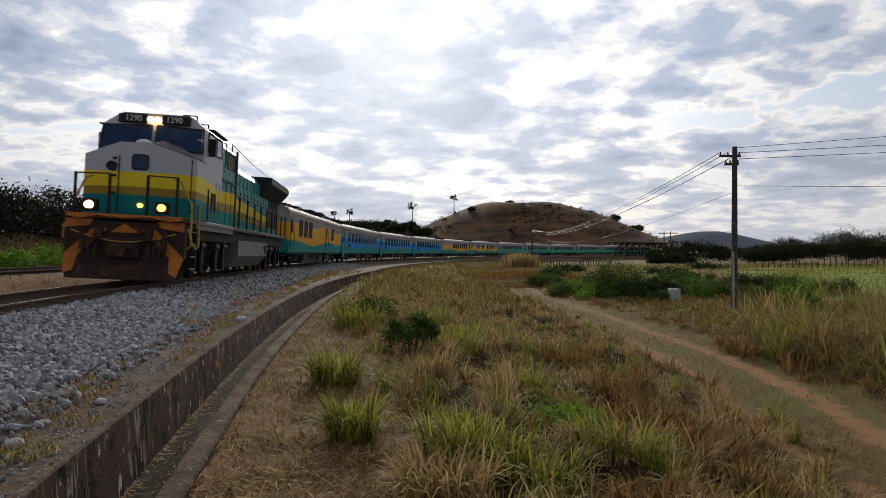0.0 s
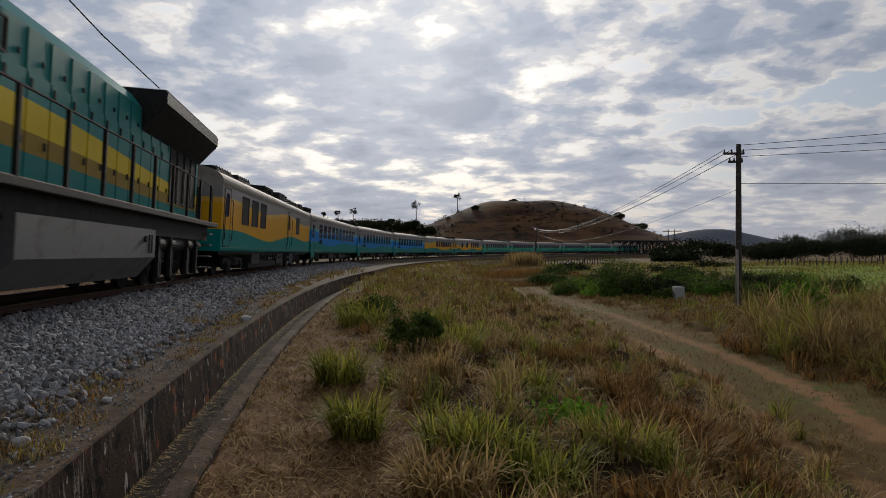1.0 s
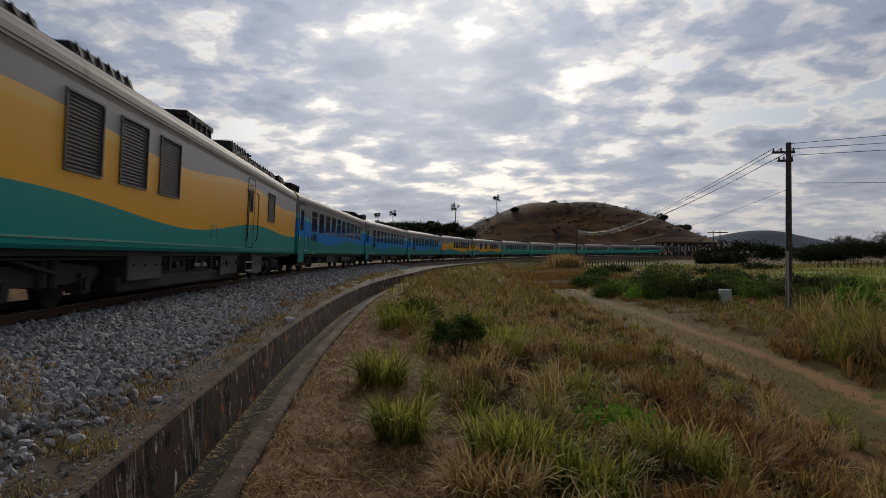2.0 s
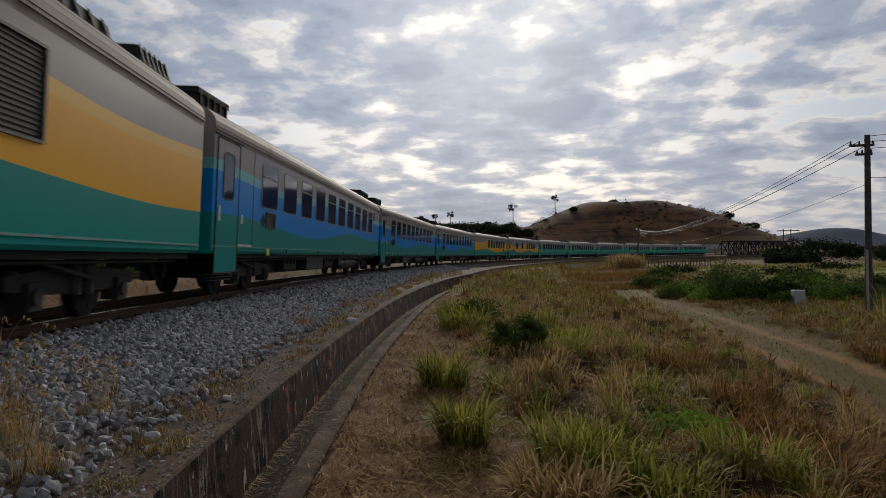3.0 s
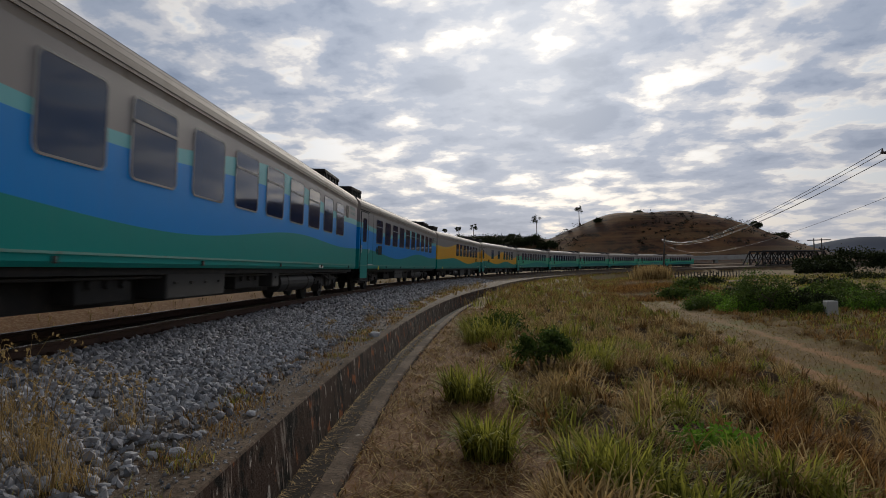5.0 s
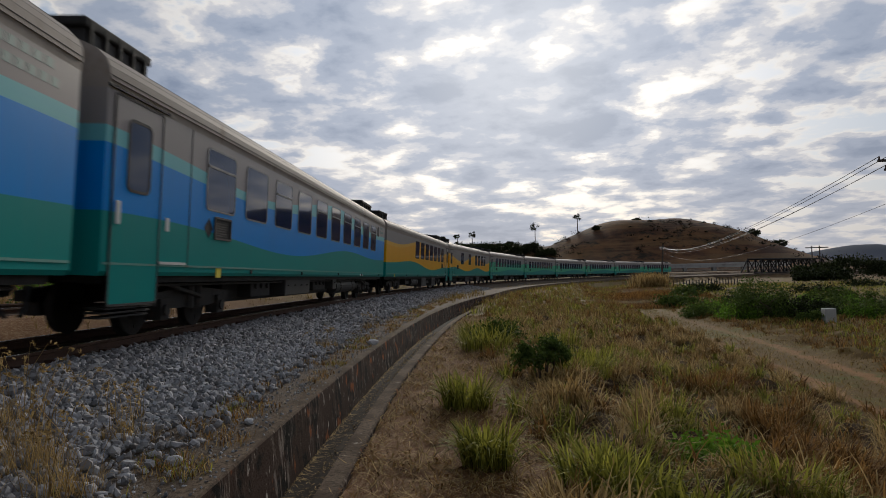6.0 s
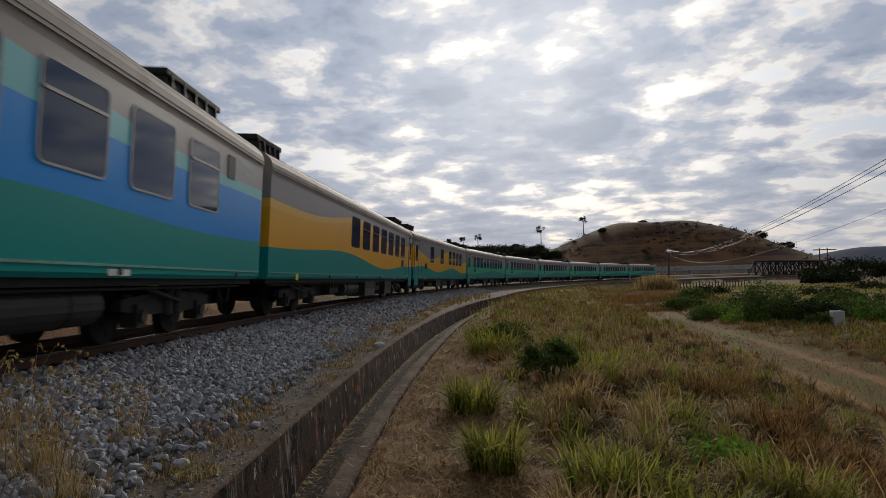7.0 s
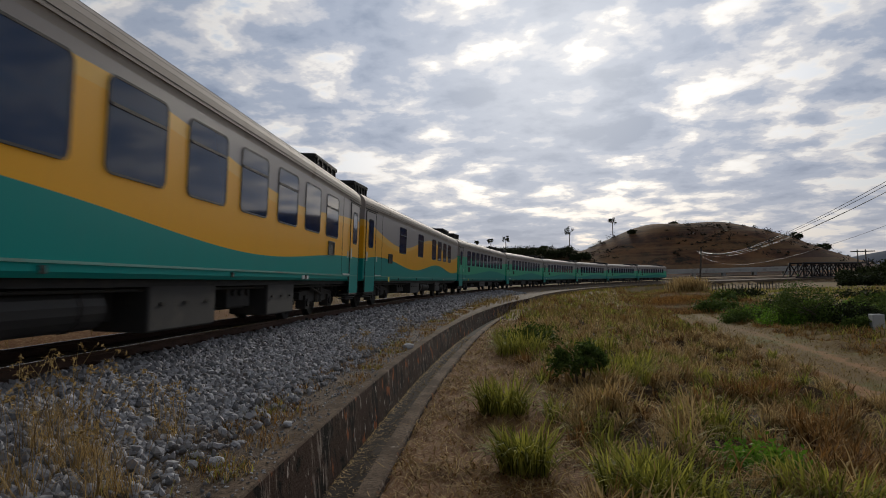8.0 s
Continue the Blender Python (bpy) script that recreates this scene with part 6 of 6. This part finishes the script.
sow("slope_grass", "green grass on the railway slope", 42000, (-12, 30, 28, 170), 16, lambda x, y, s, u: (u > 5.4) * (u < 15) * step(wavy(x, y, 7, 36), -0.4, 0.5), 1.6, 0.42, 0.012, 0.6, GRASS_GREEN)
sow("cane_grass", "clump of reddish tall grass at the foot of the slope", 5000, (11, 20, 120, 132), 17, lambda x, y, s, u: np.exp(-((x - 15) / 2.0) ** 2), 1.0, 2.8, 0.05, 0.5, GRASS_DRY)


sow("verge_grass", "dry grass between the two tracks", 46000, (-32, -7, 2, 60), 21, lambda x, y, s, u: (u < -2.4) * (np.abs(u + 4.5) > 1.2) * step(wavy(x, y, 3, 43), -0.8, 0.2), 1.4, 0.22, 0.008, 0.7, GRASS_GOLD)


sow("dry_straw", "dead straw on the path farther back", 9000, (-5, 2, -7, 0.7), 22, on_path, 1.0, 0.34, 0.006, 0.92, GRASS_BROWN, 0.74)
clumps("dead_grass", "matted dry grass on the bank farther back", 900, 26, (-1, 6.2, -8, 1.0), 23, on_bank, 1.0, 0.4, 0.15, 0.011, 0.9, GRASS_BROWN)
clumps("green_grass", "green grass on the bank farther back", 500, 26, (-1, 6.2, -8, 1.0), 24, on_bank, 1.0, 0.45, 0.13, 0.014, 0.86, GRASS_GREEN)


sow("slope_grass", "brown grass where the dirt track meets the slope", 16000, (2, 16, 56, 125), 25, lambda x, y, s, u: (u > 6) * 1.0, 1.2, 0.5, 0.02, 0.8, GRASS_BROWN)


def edge(x, y, s, u):
    return (u > 2.5) * (u < wall_u(s) - 0.12) * step(u, 2.4, 3.2) * step(wavy(x, y, 1.1, 41), -0.3, 0.6)


def weeds(name, label, n, length, seed, material, keep):
    r = np.random.RandomState(seed)
    s = 1.0 + 44 * r.uniform(0, 1, n) ** 1.7
    u = r.uniform(2.3, 4.1, n)
    x, y, _ = beside(s, u)
    k = r.uniform(0, 1, n) < keep(x, y, s, u)
    s, u, x, y = s[k], u[k], x[k], y[k]
    z = np.interp(u, [1.3, 2.75, 3.6, 4.2], [-0.24, -0.53, -0.555, -0.56])
    return tagged(blades(name, np.stack([x, y, z], 1), length, tall(y, 0.004), 0.7, material, seed), label, "grass", kind="stuff")


weeds("dry_weeds", "low dry weeds in the dirt behind the wall", 14000, 0.08, 51, GRASS_DRY, edge)
weeds("dry_weeds", "brown dead weeds in the dirt behind the wall", 16000, 0.1, 52, GRASS_BROWN, edge)
weeds("green_weeds", "small green weeds behind the wall", 12000, 0.11, 53, GRASS_GREEN, lambda x, y, s, u: edge(x, y, s, u) * step(wavy(x, y, 3, 42), 0.1, 0.5))


def ditch_straw():
    r = np.random.RandomState(61)
    n = 3500
    s = 1.2 + 22 * r.uniform(0, 1, n) ** 1.6
    u = wall_u(s) + r.uniform(0.02, 1, n) * (curb_u(s) - wall_u(s) - 0.02)
    x, y, _ = beside(s, u)
    return tagged(blades("ditch_litter", np.stack([x, y, -1.165 + 0 * x], 1), 0.16, tall(y, 0.004), 0.96, GRASS_DRY, 61, 0.85), "dead straw in the drain below the wall", "plant litter", kind="stuff")


ditch_straw()


def tuft(x, y, n, length, spread, material, seed, label, lean=0.8, width=0.017):
    r = np.random.RandomState(seed)
    n = int(n * 1.5)
    a, q = r.uniform(0, 6.283, n), 1.1 * spread * np.sqrt(r.uniform(0, 1, n))
    p = np.stack([x + q * np.cos(a), y + q * np.sin(a), 0 * a], 1)
    p[:, 2] = ground_z(p[:, 0], p[:, 1]) - 0.02
    ob = blades("grass_tuft", p, length * 0.88, width, lean, material, seed, 0.0, a, True)
    return tagged(ob, label, "grass tuft", group="tufts on the bank")


TUFTS = [(-0.9, 6.4, 240, 0.62, 0.22, GRASS_GREEN), (-1.5, 9.1, 240, 0.7, 0.3, GRASS_GREEN), (-2.1, 16.2, 300, 0.8, 0.55, GRASS_GREEN), (-2.6, 19.0, 260, 0.8, 0.6, GRASS_GREEN), (0.3, 5.9, 380, 0.6, 0.45, GRASS_GREEN), (0.75, 5.4, 260, 0.55, 0.35, GRASS_GREEN), (0.1, 12.5, 260, 0.75, 0.45, GRASS_GREEN), (0.4, 14.4, 260, 0.7, 0.5, GRASS_GREEN), (0.0, 4.9, 220, 0.5, 0.3, GRASS_DRY), (-0.2, 9.3, 200, 0.6, 0.3, GRASS_DRY), (1.7, 6.3, 240, 0.5, 0.4, GRASS_GREEN), (1.1, 9.2, 220, 0.6, 0.4, GRASS_GREEN), (2.2, 8.8, 260, 0.5, 0.45, GRASS_BROWN), (2.9, 10.5, 280, 0.55, 0.5, GRASS_BROWN), (3.4, 12.5, 300, 0.6, 0.5, GRASS_BROWN), (3.7, 9.5, 300, 0.5, 0.5, GRASS_BROWN), (2.6, 14.5, 300, 0.6, 0.5, GRASS_BROWN), (3.6, 16.5, 300, 0.7, 0.5, GRASS_BROWN), (-0.4, 17.5, 260, 0.6, 0.6, GRASS_GREEN), (1.5, 18.5, 260, 0.6, 0.6, GRASS_GREEN), (3.2, 7.0, 260, 0.45, 0.4, GRASS_BROWN), (2.4, 5.6, 240, 0.45, 0.35, GRASS_GREEN), (2.7, 7.9, 420, 0.5, 0.5, GRASS_BROWN), (3.3, 8.4, 420, 0.5, 0.5, GRASS_BROWN), (2.3, 7.0, 380, 0.45, 0.45, GRASS_BROWN), (3.1, 9.4, 420, 0.5, 0.5, GRASS_BROWN), (1.6, 5.0, 320, 0.4, 0.4, GRASS_BROWN), (2.9, 6.2, 380, 0.42, 0.45, GRASS_BROWN)]
for k, (x, y, n, ln, sp, gm) in enumerate(TUFTS):
    lab = {"green_grass_blades": "arching green grass tuft on the dry bank", "fresh_green_leaves": "bright fresh green grass clump on the bank", "dry_straw_blades": "dry straw-coloured grass tuft on the bank", "red_brown_dead_grass": "matted red-brown dead grass clump on the bank"}[gm.name]
    tuft(x, y, n, ln, sp, gm, 400 + k, lab)
plant("weed_patch", 1.3, 7.5, 0.34, 0.9, "low bright green broad-leaved weeds on the bank", "weeds", GRASS_FRESH, 430, trunk=0.1, clumps=34, per=90, leaf=0.035, stems=4)
plant("bush", -0.56, 11.5, 0.82, 0.85, "small dark clipped bush with bare stems below", "bush", LEAF_MID, 431, trunk=0.5, clumps=30, per=130, leaf=0.033, stems=8, thick=2.2)
plant("bush", -2.0, 17.6, 0.7, 1.1, "small dark leafy bush on the bank", "bush", LEAF_MID, 432, trunk=0.25, clumps=20, per=80, leaf=0.045, stems=4)


def seed_grass(s, u, n, h, seed):
    """Tall dry stalks with drooping seed heads at the ballast's edge."""
    r = np.random.RandomState(seed)
    x, y, _ = beside(s, u)
    z = float(np.interp(u, [1.3, 2.75, 4], [-0.24, -0.53, -0.56]))
    hub = new("seed_grass")
    tagged(hub, "tall dry grass with feathery seed heads at the ballast edge", "grass tuft")
    a, q = r.uniform(0, 6.283, n * 14), 0.25 * np.sqrt(r.uniform(0, 1, n * 14))
    p = np.stack([x + q * np.cos(a), y + q * np.sin(a), z + 0 * a], 1)
    blades("leaf_blades", p, h * 0.5, 0.004, 0.6, GRASS_DRY, seed).parent = hub
    bm = bmesh.new()
    heads = []
    for k in range(n):
        b = Vector(p[k])
        d = Vector((r.uniform(-1, 1), r.uniform(-1, 1), 0)) * 0.35 * h
        t = b + d + Vector((0, 0, h * r.uniform(0.7, 1.1)))
        m = b.lerp(t, 0.55) + Vector((0, 0, 0.08 * h)) - d * 0.15
        tube(bm, b, m, 0.0025, 4, 0.002)
        tube(bm, m, t, 0.002, 4, 0.0015)
        for j in range(16):
            w = j / 16
            heads.append(t + d.normalized() * 0.1 * w - Vector((0, 0, 0.07 * w * w)) + Vector(r.normal(size=3)) * 0.006)
    part("stalks", bm, GRASS_DRY, hub)
    v, f = leaves(np.array([tuple(q) for q in heads]), 0.014, seed)
    arrays("seed_heads", v, f, GRASS_DRY, hub)


for k, (s, u, n, h) in enumerate([(3.6, 2.75, 16, 0.75), (3.9, 2.35, 12, 0.7), (4.4, 1.95, 10, 0.65), (3.2, 3.15, 14, 0.55), (4.6, 2.9, 10, 0.45), (3.0, 2.6, 12, 0.7), (5.2, 2.5, 8, 0.4), (12.0, 3.1, 10, 0.4), (17.0, 3.2, 12, 0.45)]):
    seed_grass(s, u, n, h, 500 + k)


# ---- ballast stones, loose rocks and sleepers ----
def stones(name, label, n, s0, s1, power, size, seed, ulo=0.72, uhi=2.95):
    r = np.random.RandomState(seed)
    bm = bmesh.new()
    bmesh.ops.create_icosphere(bm, subdivisions=1, radius=1.0)
    bm.verts.ensure_lookup_table()
    ico = np.array([v.co[:] for v in bm.verts])
    tri = np.array([[v.index for v in f.verts] for f in bm.faces])
    bm.free()
    s = s0 + (s1 - s0) * r.uniform(0, 1, n) ** power
    u = ulo + (uhi - ulo) * r.uniform(0, 1, n)
    keep = (u < 3.1 + 0.2 * wavy(s, 0 * s, 2.5, 7)) | (r.uniform(0, 1, n) < (0.18 if size > 0.02 else 1.0))
    s, u = s[keep], u[keep]
    n = len(s)
    x, y, _ = beside(s, u)
    z = np.interp(u, [-1.5, -1.0, 1.0, 1.3, 2.75, 3.6], [-0.12, -0.08, -0.19, -0.24, -0.50, -0.55])
    sz = size * r.uniform(0.45, 1.35, n) * (1 + 0.012 * np.maximum(s - 12, 0))
    ax = np.stack([r.uniform(0.8, 1.35, n), r.uniform(0.7, 1.1, n), r.uniform(0.5, 0.9, n)], 1)
    v = ico[None] * (1 + r.uniform(-0.45, 0.22, (n, len(ico), 1))) * ax[:, None]
    q = r.normal(size=(n, 4))
    q /= np.linalg.norm(q, axis=1)[:, None]
    w, a, b, c = q.T
    rot = np.stack([np.stack([1 - 2 * (b * b + c * c), 2 * (a * b - c * w), 2 * (a * c + b * w)], 1), np.stack([2 * (a * b + c * w), 1 - 2 * (a * a + c * c), 2 * (b * c - a * w)], 1), np.stack([2 * (a * c - b * w), 2 * (b * c + a * w), 1 - 2 * (a * a + b * b)], 1)], 1)
    v = np.einsum("nij,nkj->nki", rot, v) * sz[:, None, None]
    v = v + np.stack([x, y, z + sz * r.uniform(-0.3, 0.8, n)], 1)[:, None]
    f = (np.arange(n)[:, None, None] * len(ico) + tri[None]).reshape(-1, 3)
    return tagged(arrays(name, v.reshape(-1, 3), f, STONE), label, "ballast", kind="stuff")


stones("ballast_stones", "loose grey angular ballast stones", 25000, 1.0, 16.0, 1.25, 0.044, 71, 0.72, 3.5)
stones("ballast_stones", "loose grey angular ballast stones farther on", 11000, 15.0, 70.0, 1.4, 0.055, 72, 0.72, 3.4)
stones("ballast_stones", "loose grey angular ballast stones farther back", 6000, -12.0, 1.2, 1.0, 0.055, 74, 0.72, 3.1)
stones("gravel", "scattered small stones in the dirt", 4500, 1.0, 25.0, 1.5, 0.015, 73, 2.5, 4.0)
for k, (s, u, q) in enumerate([(3.95, 3.55, 0.07), (3.6, 3.35, 0.05), (5.3, 3.7, 0.05), (12.6, 3.95, 0.12), (4.6, 3.5, 0.04)]):
    bm = bmesh.new()
    bmesh.ops.create_icosphere(bm, subdivisions=2, radius=q)
    r = random.Random(k)
    for v in bm.verts:
        v.co *= r.uniform(0.8, 1.12)
        v.co.z *= 0.62
    ob = part("loose_rock", bm, STONE)
    x, y, _ = beside(s, u)
    ob.location = (float(x), float(y), -0.555 + q * 0.4)
    tagged(ob, "pale loose rock lying in the dirt by the wall", "rock", group="loose rocks")

timber = None
for k in range(120):
    s = -4 + 0.62 * k
    x, y, a = track(s)
    m = pose(float(x), float(y), CANT / 2 - 0.25, 0, TILT, -math.degrees(float(a)))
    if timber is None:
        timber = part("sleeper", boxed(-1.0, 1.0, -0.11, 0.11, -0.07, 0.09), SLEEPER, TRACK)
        timber.matrix_basis = m
        clip = part("rail_clip", boxed(0.08, 0.2, -0.07, 0.07, 0.09, 0.15, bevel=0.015), RAIL_SIDE, TRACK)
        clip.matrix_basis = m @ pose(GAUGE / 2, 0, 0)
    else:
        again(timber, m)
        if s < 40:
            again(clip, m @ pose(GAUGE / 2, 0, 0))


def motions():
    """The train rolls past; each car follows the curve, its wheels turning."""
    times = [0.0, 0.1] + [0.25 * k for k in range(1, 32)] + [7.9, 8.0]
    walk(LOCO, [(t, on_track(LOCO_S - travelled(t), 12.0)) for t in times])
    for k, car in enumerate(CARS):
        walk(car, [(t, on_track(FIRST + CAR * (k + 0.5) - travelled(t), 16.6)) for t in times])
    ticks = [k / 30 for k in range(241)]
    for car in [LOCO] + CARS[:6]:
        for ob in car.children_recursive:
            if ob.name.startswith("wheelset"):
                x, y, r = ob.location
                walk(ob, [(t, pose(x, y, r, math.degrees(travelled(t) / r), 0, 0)) for t in ticks])


motions()
